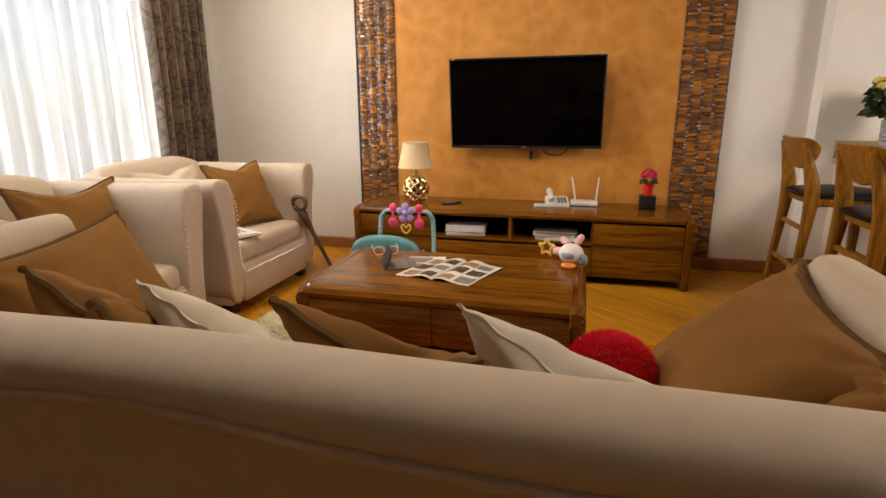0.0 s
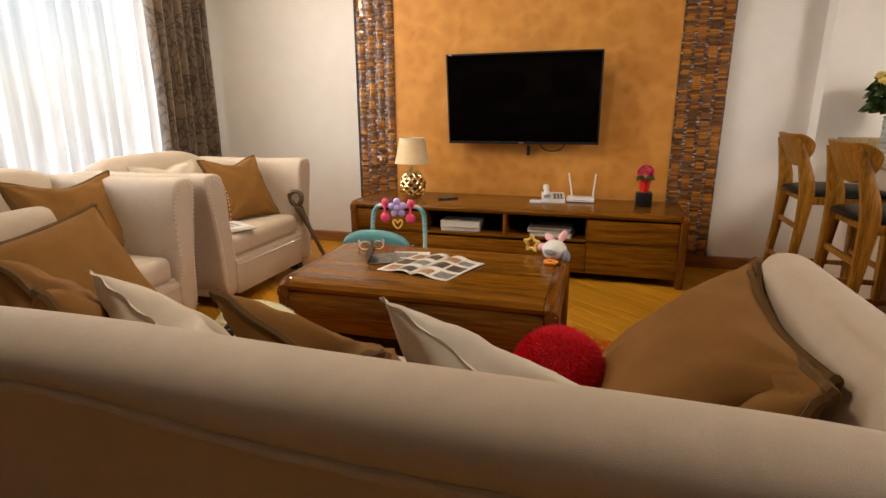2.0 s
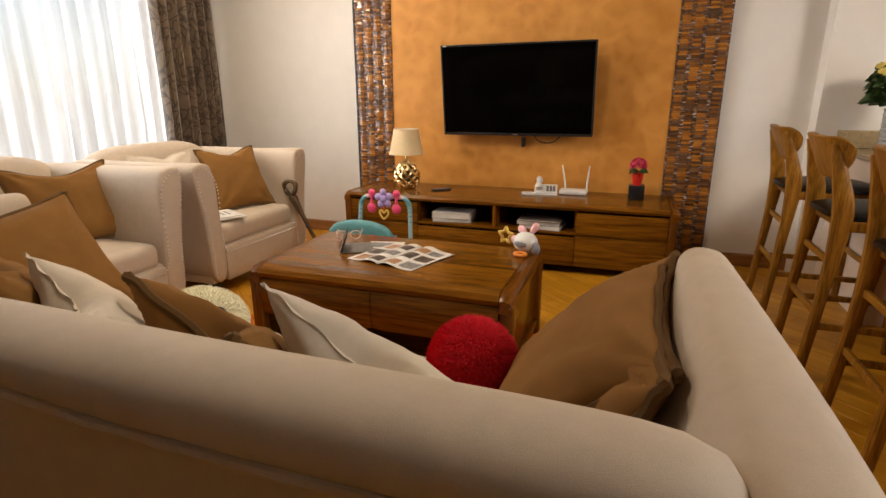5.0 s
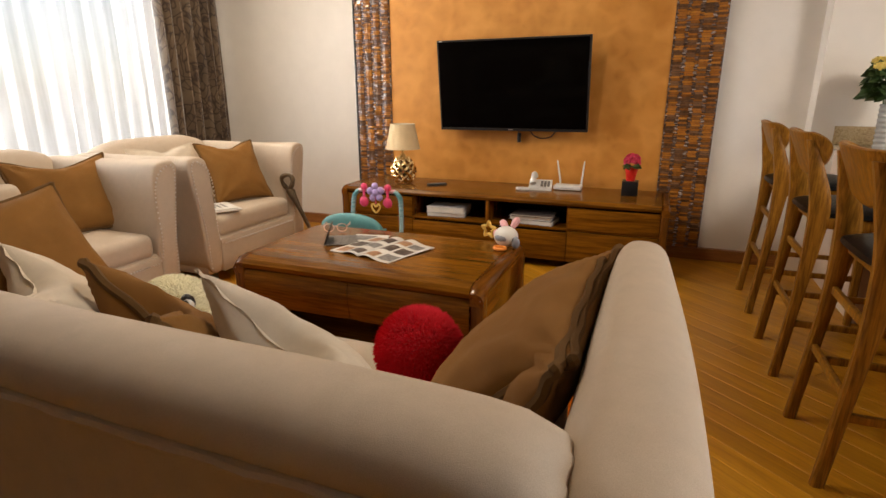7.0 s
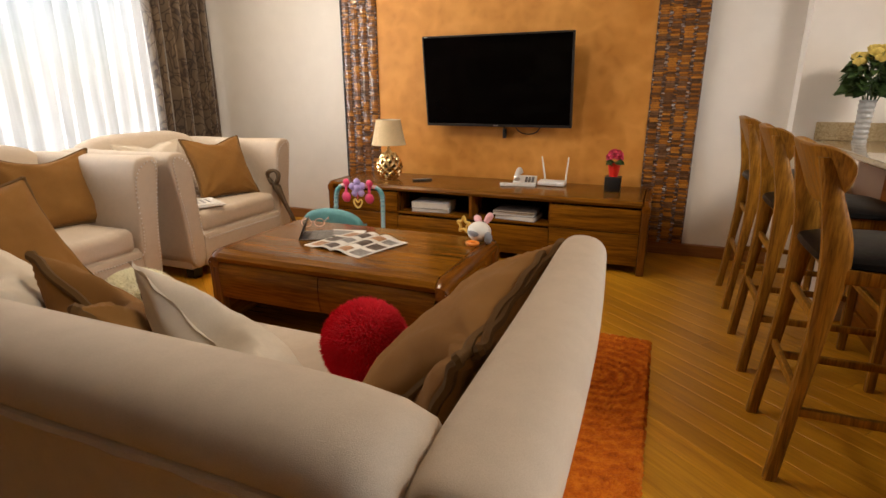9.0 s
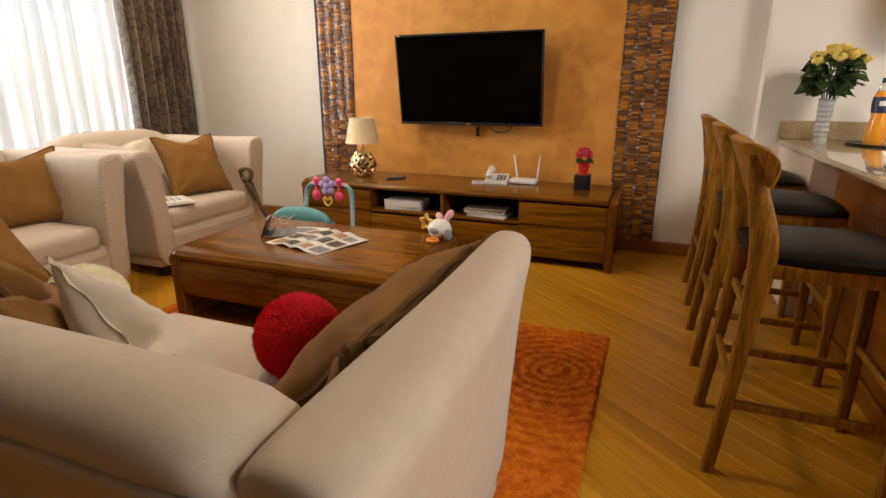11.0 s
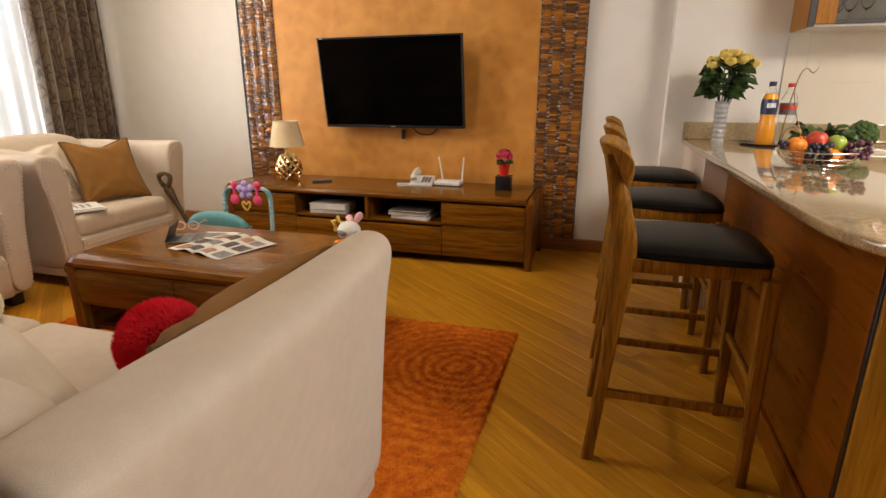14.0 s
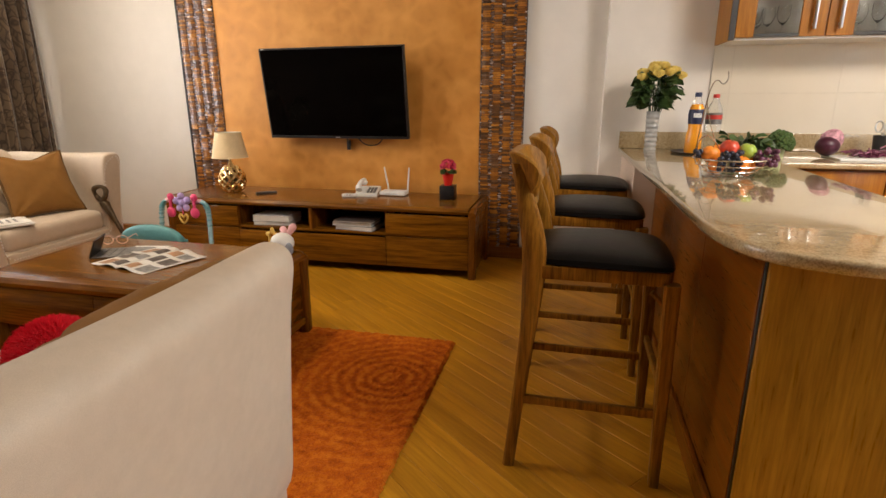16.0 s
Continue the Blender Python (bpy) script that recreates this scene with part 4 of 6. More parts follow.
for x0, x1, z0, z1 in ((NX[0], NX[1] - 0.002, 0.288, SH - 0.043), (NX[3] + 0.002, NX[4], 0.288, SH - 0.043), (NX[0], NX[1] - 0.002, 0.062, 0.284), (NX[1], NX[3], 0.062, 0.273), (NX[3] + 0.002, NX[4], 0.062, 0.284)):
    dr = part("drawer", box(x0 + 0.001, x1 - 0.001, SY0 + 0.006, SY0 + 0.026, z0, z1 - 0.012, 0.003), WALNUT, st)
    xm, hw = (x0 + x1) / 2, min(0.13, (x1 - x0) * 0.3)
    rings = []
    for i in range(11):
        u = -1 + i / 5
        d = 0.012 * (1 - u * u) + 0.002
        rings.append([Vector((xm + u * hw, SY0 + 0.0045, z1 - 0.012 - d)), Vector((xm + u * hw, SY0 + 0.016, z1 - 0.012)), Vector((xm + u * hw, SY0 + 0.0065, z1 - 0.012)), Vector((xm + u * hw, SY0 + 0.0035, z1 - 0.012 - d))])
    part("finger_pull", loft(bmesh.new(), rings), WALNUT, dr)

# ---- television ----
tvm = frame_of((-0.42, 4.095, 1.214), (1, -0.01, 0.004), (0, -0.13, 1))
tv = thing("television", tvm, "large black flat-screen television tilted forward on the wall", "television")
TVW, TVH = 0.563, 0.327
part("casing", box(-TVW, TVW, -TVH, TVH, -0.035, 0.0, 0.006), BLACK, tv)
part("rear_housing", box(-0.36, 0.36, -0.26, 0.14, -0.07, -0.035, 0.012), BLACK, tv)
part("screen", box(-TVW + 0.012, TVW - 0.012, -TVH + 0.02, TVH - 0.012, 0.0, 0.0025, 0), SCREEN, tv, "glossy black screen")
bm = bmesh.new()
for a in ((-TVW + 0.001, TVW - 0.001, TVH - 0.012, TVH - 0.001), (-TVW + 0.001, TVW - 0.001, -TVH + 0.001, -TVH + 0.02), (-TVW + 0.001, -TVW + 0.012, -TVH + 0.02, TVH - 0.012), (TVW - 0.012, TVW - 0.001, -TVH + 0.02, TVH - 0.012)):
    rbox(bm, a[0], a[1], a[2], a[3], 0.0, 0.005, 0.0015, 1)
part("bezel", bm, BLACK, tv)
part("emblem", box(-0.018, 0.018, -TVH + 0.007, -TVH + 0.014, 0.005, 0.0058, 0), STEEL, tv, "small pale emblem")
part("sticker", box(-TVW + 0.02, -TVW + 0.045, TVH - 0.009, TVH - 0.004, 0.005, 0.0058, 0), WHITE, tv, "small white sticker")
bk = thing("tv_bracket", pose(-0.40, 4.2, 1.2), "black tilting wall bracket of the television", "wall bracket")
part("plate", box(-0.12, 0.12, 0.045, 0.055, -0.12, 0.12, 0.002), BLACK, bk)
part("arm", box(-0.03, 0.03, -0.045, 0.045, -0.05, 0.05, 0.003), BLACK, bk)
for nm, pts in (("tv_cable", [(-0.37, 4.2, 0.95), (-0.375, 4.215, 0.86), (-0.37, 4.225, 0.82), (-0.38, 4.22, 0.80), (-0.365, 4.225, 0.83)]), ("tv_cable", [(-0.30, 4.2, 0.95), (-0.28, 4.235, 0.87), (-0.22, 4.245, 0.835), (-0.14, 4.245, 0.845), (-0.09, 4.235, 0.90)])):
    single(nm, tube(bmesh.new(), smooth_curve(pts, 6), 0.0045, 6), BLACK, "thin black cable hanging below the television", "cable", group="tv cables")
single("cable_plug", box(-0.385, -0.36, 4.21, 4.24, 0.80, 0.87, 0.004), BLACK, "black plug hanging on a cable below the television", "plug")

# ---- on the stand ----
lamp = thing("table_lamp", pose(-1.205, 3.90, SH), "table lamp with beige shade and gold lattice base", "table lamp")
part("foot", lathe(bmesh.new(), [(0.0, 0), (0.05, 0), (0.052, 0.008), (0.046, 0.018), (0.0, 0.02)]), GOLD, lamp)


def ovoid(s):
    return 0.034 + 0.058 * math.sin(math.pi * min(1.0, 0.12 + s * 0.86)) ** 0.9


lat = bmesh.new()
for k in range(9):
    for sg in (-1, 1):
        pts = []
        for i in range(17):
            s = i / 16
            a = 2 * math.pi * k / 9 + sg * s * 2.1
            pts.append((ovoid(s) * math.cos(a), ovoid(s) * math.sin(a), 0.016 + s * 0.185))
        tube(lat, pts, [0.0105 + 0.003 * math.sin(6 * math.pi * i / 16) ** 2 for i in range(17)], 6)
part("lattice_body", lat, GOLD, lamp, "openwork gold lattice")
part("inner_core", lathe(bmesh.new(), [(0.0, 0.02), (0.028, 0.02), (0.05, 0.1), (0.028, 0.19), (0.0, 0.19)], 16), BRONZE, lamp)
part("neck", lathe(bmesh.new(), [(0.0, 0.195), (0.03, 0.195), (0.034, 0.205), (0.02, 0.22), (0.012, 0.235), (0.012, 0.29), (0.0, 0.29)], 16), GOLD, lamp)
sh = bmesh.new()
loft(sh, [[Vector((r * math.cos(2 * math.pi * k / 40), r * math.sin(2 * math.pi * k / 40), z)) for k in range(40)] for r, z in ((0.1315, 0.266), (0.1295, 0.273), (0.094, 0.448), (0.0945, 0.455))], caps=False)
shade = part("shade", sh, SHADE, lamp, "tapered beige fabric shade")
si = bmesh.new()
loft(si, [[Vector((r * math.cos(2 * math.pi * k / 40), r * math.sin(2 * math.pi * k / 40), z)) for k in range(40)] for r, z in ((0.1285, 0.267), (0.0915, 0.454))], caps=False)
part("lining", si, SHADE_IN, shade, "white lining")
for r, z in ((0.131, 0.269), (0.094, 0.452)):
    part("rim", tube(bmesh.new(), [(r * math.cos(2 * math.pi * k / 40), r * math.sin(2 * math.pi * k / 40), z) for k in range(40)], 0.0028, 6, loop=True), SHADE, shade)
part("spider", tube(bmesh.new(), [(-0.082, 0, 0.435), (0, 0, 0.425), (0.082, 0, 0.435)], 0.002, 5), STEEL, shade)

rem = thing("remote_control", pose(-0.925, 3.90, SH, 0, 0, 42), "slim black remote control lying on the stand", "remote control")
part("body", box(-0.075, 0.075, -0.021, 0.021, 0, 0.016, 0.005), BLACK, rem)
for i in range(6):
    for j in (-0.01, 0.0, 0.01):
        part("button", box(-0.055 + i * 0.018, -0.047 + i * 0.018, j - 0.003, j + 0.003, 0.016, 0.018, 0), INK_COOL, rem)

ph = thing("telephone", pose(-0.155, 4.03, SH, 0, 0, 8), "white desk telephone with a coiled cord", "telephone")
bm = bmesh.new()
loft(bm, [[Vector((x, y, z)) for y, z in ((-0.08, 0), (-0.08, 0.02), (0.08, 0.055), (0.08, 0))] for x in (-0.08, 0.085)])
part("base", bm, WHITE, ph, smooth=False)
tube_pts = smooth_curve([(-0.045, -0.09, 0.05), (-0.05, -0.06, 0.075), (-0.05, 0.0, 0.092), (-0.05, 0.07, 0.095), (-0.045, 0.1, 0.075)], 5)
part("handset", tube(bmesh.new(), tube_pts, [0.024 if (i < 5 or i > len(tube_pts) - 6) else 0.018 for i in range(len(tube_pts))], 10), WHITE, ph)
for i in range(3):
    for j in range(4):
        y = -0.06 + j * 0.026
        part("key", box(0.005 + i * 0.024, 0.022 + i * 0.024, y, y + 0.016, 0.022 + (y + 0.08) * 0.219, 0.031 + (y + 0.08) * 0.219, 0.001, 1), INK_COOL, ph)
coil = [(-0.09 + 0.045 * math.cos(a * 0.45) - 0.03, -0.10 + 0.03 * math.sin(a * 0.45) + 0.008 * math.cos(a * 6), 0.012 + 0.008 * math.sin(a * 6)) for a in [i * 0.2 for i in range(70)]]
part("cord", tube(bmesh.new(), coil, 0.0045, 5), WHITE, ph, "coiled white cord")

ro = thing("router", pose(0.045, 4.06, SH), "white wireless router with two upright aerials", "router")
part("body", box(-0.10, 0.095, -0.06, 0.06, 0.004, 0.034, 0.008), WHITE, ro)
for x, lean in ((-0.07, -0.028), (0.085, 0.012)):
    part("aerial", tube(bmesh.new(), [(x, 0.06, 0.02), (x, 0.065, 0.05), (x + lean, 0.065, 0.20)], [0.007, 0.007, 0.005], 8), WHITE, ro)
part("indicator", box(-0.05, 0.04, -0.0605, -0.0595, 0.016, 0.019, 0), INK_COOL, ro)


def blossoms(bm, at, r, n, size, seed, flat=0.8):
    rng = random.Random(seed)
    for i in range(n):
        z = 1 - 1.35 * (i + 0.5) / n
        a = i * 2.39996 + rng.uniform(-0.3, 0.3)
        q = math.sqrt(max(0.0, 1 - z * z))
        d = Vector((q * math.cos(a), q * math.sin(a), z * flat))
        c = Vector(at) + d * r * rng.uniform(0.85, 1.1)
        for k in range(4):
            t = d + Vector([rng.uniform(-0.9, 0.9) for _ in range(3)])
            u = t.orthogonal().normalized() * size * rng.uniform(0.7, 1.2)
            w = t.normalized().cross(u)
            f = [bm.verts.new(c + p) for p in (u, w * 0.8 + t.normalized() * size * 0.3, -u, -w * 0.8 + t.normalized() * size * 0.3)]
            bm.faces.new(f)
    return bm


def leaves(bm, origin, n, length, spread, seed, lift=0.3, zspan=0.05):
    rng = random.Random(seed)
    for i in range(n):
        a = i * 2.39996 + rng.uniform(-0.4, 0.4)
        o = Vector(origin) + Vector((math.cos(a), math.sin(a), 0)) * spread * rng.uniform(0.2, 1) + Vector((0, 0, rng.uniform(-zspan, zspan)))
        d = Vector((math.cos(a), math.sin(a), rng.uniform(-0.6, 1) * lift)).normalized()
        s = d.cross(Vector((0, 0, 1))).normalized()
        L, W = length * rng.uniform(0.7, 1.2), length * 0.36
        up = Vector((0, 0, 1))
        tw = s * math.cos(a * 3) + up * 0.7 * math.sin(a * 5)
        p = [o, o + d * L * 0.3 + tw * W * 0.9 + up * 0.08 * L, o + d * L * 0.7 + tw * W * 0.95, o + d * L - up * 0.25 * L, o + d * L * 0.7 - tw * W * 0.95, o + d * L * 0.3 - tw * W * 0.9 + up * 0.08 * L, o + d * L * 0.45 - up * 0.02 * L]
        q = [bm.verts.new(x) for x in p]
        for x, y in ((0, 1), (1, 2), (2, 3), (3, 4), (4, 5), (5, 0)):
            bm.faces.new((q[x], q[y], q[6]))
    return bm


single("pot_stand", box(0.42, 0.525, 3.935, 4.04, SH, SH + 0.10, 0.003), BLACK, "black cube plinth on the television stand", "plinth")
fp = thing("flower_pot", pose(0.472, 3.988, SH + 0.10), "small red pot of artificial pink flowers on a black cube", "flower pot")
part("pot", lathe(bmesh.new(), [(0.0, 0), (0.028, 0), (0.042, 0.082), (0.044, 0.09), (0.038, 0.09), (0.034, 0.075), (0.0, 0.075)]), RED_POT, fp)
part("foliage", leaves(bmesh.new(), (0, 0, 0.095), 22, 0.05, 0.03, 3, 0.3, 0.01), LEAF, fp, smooth=False)
part("blossom", blossoms(bmesh.new(), (0, 0, 0.135), 0.05, 70, 0.014, 5), PETAL_PINK, fp, smooth=False)

for bx, by, rz, heights, sd in ((-0.775, 3.79, 3, (0.03, 0.042), 1), (-0.135, 3.77, -2, (0.033, 0.022, 0.014), 2)):
    z, r2 = 0.292, random.Random(sd)
    for k, hgt in enumerate(heights):
        bo = thing("book", pose(bx + r2.uniform(-0.012, 0.012), by + r2.uniform(-0.01, 0.01), z, 0, 0, rz + r2.uniform(-5, 5)), "thick hardback book lying in a stack in the niche", "book", "books in the niches")
        part("page_block", box(-0.142, 0.138, -0.097, 0.095, 0.003, hgt - 0.003, 0.001, 1), PAPER, bo)
        cv = bmesh.new()
        rbox(cv, -0.145, 0.142, -0.1, 0.1, 0, 0.003, 0)
        rbox(cv, -0.145, 0.142, -0.1, 0.1, hgt - 0.003, hgt, 0)
        rbox(cv, -0.145, 0.142, 0.097, 0.1, 0.003, hgt - 0.003, 0)
        part("cover", cv, (INK_COOL, BLACK, INK)[k % 3] if k != 1 else WHITE, bo, smooth=False)
        z += hgt + 0.0005

# ---- on the coffee table ----
TZ = 0.456
mg = thing("magazine", pose(-0.545, 2.272, TZ, 0, 0, -13), "open glossy magazine with printed pictures on the table", "magazine")


def page_z(x, y):
    return 0.003 + 0.020 * math.exp(-((abs(x) - 0.045) / 0.05) ** 2) * (0.85 + 0.3 * y) + 0.004 * math.sin(9 * y + 5 * x)


for sx in (-1, 1):
    bm = bmesh.new()
    rows = [[bm.verts.new((sx * 0.178 * i / 16 + 0.04 * (j / 8 - 0.5), -0.15 + 0.30 * j / 8, page_z(0.178 * i / 16, -0.15 + 0.30 * j / 8) if i else 0.002)) for i in range(17)] for j in range(9)]
    for a, c in zip(rows, rows[1:]):
        for i in range(16):
            bm.faces.new((a[i], a[i + 1], c[i + 1], c[i]) if sx > 0 else (a[i], c[i], c[i + 1], a[i + 1]))
    pg = part("page", bm, PAPER, mg)
    md = pg.modifiers.new("thickness", "SOLIDIFY")
    md.thickness, md.offset = 0.0025, -1
    r2 = random.Random(40 + sx)
    for j in range(3):
        for i in range(2):
            x0 = 0.012 + i * 0.082
            x1 = x0 + r2.uniform(0.06, 0.078)
            y0 = -0.138 + j * 0.094 + r2.uniform(0, 0.012)
            y1 = y0 + r2.uniform(0.05, 0.078)
            bm = bmesh.new()
            g = [[bm.verts.new((sx * (x0 + (x1 - x0) * p / 6) + 0.04 * (y0 + (y1 - y0) * q / 4) / 0.3, y0 + (y1 - y0) * q / 4, page_z(x0 + (x1 - x0) * p / 6, y0 + (y1 - y0) * q / 4) + 0.0012)) for p in range(7)] for q in range(5)]
            for a, c in zip(g, g[1:]):
                for p in range(6):
                    bm.faces.new((a[p], a[p + 1], c[p + 1], c[p]) if sx > 0 else (a[p], c[p], c[p + 1], a[p + 1]))
            part("printed_picture", bm, (INK, INK_WARM, INK_COOL, INK)[(i + 2 * j + (sx > 0)) % 4], pg)

sheet = thing("leaflet", pose(-0.70, 2.43, TZ, 0, 0, 12), "folded white leaflet lying under the magazine's edge", "leaflet")
part("paper", box(-0.09, 0.09, -0.06, 0.06, 0.0005, 0.0035, 0.0005, 1), PAPER, sheet)
part("printed_panel", box(-0.07, 0.03, -0.045, 0.04, 0.0035, 0.0042, 0), INK_COOL, sheet)
fd = thing("photo_folder", pose(-0.83, 2.33, TZ, 0, 0, 28), "dark open folder with one cover standing up", "folder")
part("flap", box(-0.06, 0.10, -0.085, 0.085, 0.0005, 0.006, 0.002), INK_COOL, fd)
fl = bmesh.new()
loft(fl, [[Vector((-0.06, y, 0.004)), Vector((-0.052, y, 0.004)), Vector((-0.02, y, 0.085)), Vector((-0.026, y, 0.087))] for y in (-0.085, 0.0, 0.06)])
part("raised_flap", fl, BLACK, fd, smooth=False)
gr = bmesh.new()
for i in range(4):
    rbox(gr, -0.05 + i * 0.036, -0.048 + i * 0.036, -0.08, 0.08, 0.006, 0.0080, 0)
for j in range(4):
    rbox(gr, -0.055, 0.095, -0.06 + j * 0.04, -0.0575 + j * 0.04, 0.0080, 0.008, 0)
part("grid_lines", gr, BLACK, fd, smooth=False)

gl = thing("eyeglasses", pose(-0.93, 2.475, TZ, 0, 0, 25), "pair of spectacles with clear pinkish frames", "glasses")
GLF = plain("clear_pink_acetate", (0.72, 0.52, 0.44), 0.2, 0, 0.1, 30, 0)
for sx in (-1, 1):
    ring = [(sx * 0.034 + 0.026 * math.cos(a), 0, 0.026 + 0.021 * math.sin(a)) for a in [2 * math.pi * i / 20 for i in range(20)]]
    rim = part("rim", tube(bmesh.new(), ring, 0.0026, 6, loop=True), GLF, gl)
    lens = bmesh.new()
    lathe(lens, [(0.0, -0.0008), (0.0235, -0.0008), (0.0235, 0.0008), (0.0, 0.0008)], 20)
    bmesh.ops.rotate(lens, verts=lens.verts, cent=(0, 0, 0), matrix=Matrix.Rotation(math.pi / 2, 3, "X"))
    bmesh.ops.scale(lens, verts=lens.verts, vec=(1, 1, 0.8))
    bmesh.ops.translate(lens, verts=lens.verts, vec=(sx * 0.034, 0, 0.026))
    part("lens", lens, CLEAR, rim)
    part("temple", tube(bmesh.new(), [(sx * 0.062, 0, 0.034), (sx * 0.066, 0.05, 0.034), (sx * 0.064, 0.115, 0.028), (sx * 0.06, 0.14, 0.01)], 0.0024, 6), GLF, gl)
part("bridge", tube(bmesh.new(), [(-0.01, 0, 0.032), (0, -0.003, 0.036), (0.01, 0, 0.032)], 0.0024, 6), GLF, gl)

rt = thing("rattle_toy", pose(-0.03, 2.555, TZ, 0, 0, -20), "white plush rattle with pink ears, orange ring and yellow star", "baby toy")
part("head", ball(bmesh.new(), (0.02, -0.015, 0.05), 0.056, 20, 14, 1.05, 1, 0.88), WHITE, rt, "round white plush head")
for a, c in (((0.03, 0.02, 0.09), (0.05, 0.045, 0.135)), ((-0.01, 0.03, 0.08), (-0.06, 0.06, 0.10))):
    part("ear", tube(bmesh.new(), smooth_curve([a, tuple((p + q) / 2 for p, q in zip(a, c)), c], 4), [0.012, 0.014, 0.015, 0.017, 0.018, 0.018, 0.017, 0.013, 0.006], 8), PALEPINK, rt, "pink ear")
part("face", ball(bmesh.new(), (0.02, -0.055, 0.05), 0.03, 14, 8, 1.2, 0.6, 0.7), GREYTOY, rt, "dark grey patch")
part("flap_ear", ball(bmesh.new(), (0.085, -0.03, 0.032), 0.03, 14, 8, 0.7, 0.6, 1.0), GREYTOY, rt, "grey flap")
part("handle", tube(bmesh.new(), [(-0.02, 0.03, 0.045), (-0.09, 0.06, 0.032)], 0.02, 10), PALEPINK, rt, "pale pink handle")
part("ring", tube(bmesh.new(), [(0.035 + 0.028 * math.cos(a), -0.085 + 0.024 * math.sin(a), 0.010) for a in [2 * math.pi * i / 18 for i in range(18)]], 0.0075, 8, loop=True), ORANGE, rt, "orange teething ring")
sp = []
for i in range(10):
    r = 0.042 if i % 2 == 0 else 0.022
    sp.append((-0.135 + r * math.sin(i * math.pi / 5), 0.055, 0.045 + r * math.cos(i * math.pi / 5)))
part("star", tube(bmesh.new(), smooth_curve(sp, 3, True), 0.008, 7, loop=True), YELLOW, rt, "yellow star ring")

# ---- between table and stand ----
bo = thing("baby_bouncer", pose(-1.03, 3.02, 0), "teal baby bouncer seat with a toy bar", "baby bouncer", kind="")
arch = smooth_curve([(-0.17, 0.06, 0.02), (-0.178, 0.085, 0.25), (-0.172, 0.105, 0.48), (-0.155, 0.11, 0.54), (-0.125, 0.112, 0.563)], 6)
for sx in (-1, 1):
    pts = [(sx * p.x * -1, p.y, p.z) for p in arch]
    leg = part("side_tube", tube(bmesh.new(), pts, 0.0135, 10), TEAL_PALE, bo, "padded pale teal tube")
    for i in range(10, len(pts) - 2):
        q = Vector(pts[i])
        part("rib", tube(bmesh.new(), [q + Vector((0.0152 * math.cos(a), 0.0152 * math.sin(a), 0)) for a in [2 * math.pi * k / 10 for k in range(10)]], 0.0032, 5, loop=True), TEAL, leg)
part("toy_bar", tube(bmesh.new(), [(-0.13, 0.112, 0.563), (0, 0.112, 0.568), (0.13, 0.112, 0.563)], 0.013, 10), PALEPINK, bo, "pale pink bar")
for x in (-0.085, 0.085):
    bm = ball(bmesh.new(), (x, 0.098, 0.588), 0.024, 14, 8, 1, 0.5, 1)
    tube(bm, [(x, 0.095, 0.57), (x, 0.092, 0.52)], 0.009, 8)
    ball(bm, (x, 0.092, 0.492), 0.034, 14, 8, 0.95, 0.4, 1)
    part("spoon_toy", bm, PINK, bo, "bright pink spoon toy")
bm = ball(bmesh.new(), (0, 0.09, 0.555), 0.026, 12, 8, 1, 0.6, 1)
for k in range(5):
    a = 2 * math.pi * k / 5 + 0.4
    ball(bm, (0.04 * math.cos(a), 0.092, 0.555 + 0.04 * math.sin(a)), 0.024, 12, 8, 1, 0.6, 1)
part("flower_toy", bm, LILAC, bo, "lilac flower toy")
part("cord", tube(bmesh.new(), [(0, 0.09, 0.53), (0, 0.09, 0.485)], 0.003, 5), PINK, bo)
hp = [(0.0, 0.09, 0.462), (0.018, 0.09, 0.482), (0.03, 0.09, 0.468), (0.022, 0.09, 0.445), (0.0, 0.09, 0.425), (-0.022, 0.09, 0.445), (-0.03, 0.09, 0.468), (-0.018, 0.09, 0.482)]
part("heart_ring", tube(bmesh.new(), smooth_curve(hp, 3, True), 0.006, 7, loop=True), YELLOW, bo, "yellow heart ring")
rings = []
for i in range(15):
    a = math.pi * i / 14
    x = -0.21 * math.cos(a)
    lift = 0.36 + 0.10 * math.sin(a) ** 0.8
    rings.append([Vector((x - 0.06, -0.14 - 0.02 * math.sin(a), lift - 0.04 - 0.12 * math.sin(a))), Vector((x - 0.06, -0.155, lift - 0.01)), Vector((x - 0.06, -0.13, lift + 0.004)), Vector((x - 0.06, -0.09, lift)), Vector((x - 0.06, -0.08, lift - 0.05 - 0.12 * math.sin(a)))])
part("seat_shell", loft(bmesh.new(), rings), TEAL, bo, "teal fabric seat rim", sub=1)
part("seat_pad", box(-0.2, 0.12, -0.12, 0.05, 0.10, 0.16, 0.03, 3), TEAL, bo)
for sx in (-1, 1):
    part("runner", tube(bmesh.new(), smooth_curve([(sx * 0.17, -0.2, 0.03), (sx * 0.175, -0.1, 0.014), (sx * 0.175, 0.06, 0.014), (sx * 0.17, 0.2, 0.03)], 5), 0.012, 8), TEAL, bo)
    part("strut", tube(bmesh.new(), [(sx * 0.17, -0.12, 0.02), (sx * 0.17, -0.12, 0.38)], 0.01, 8), TEAL, bo)

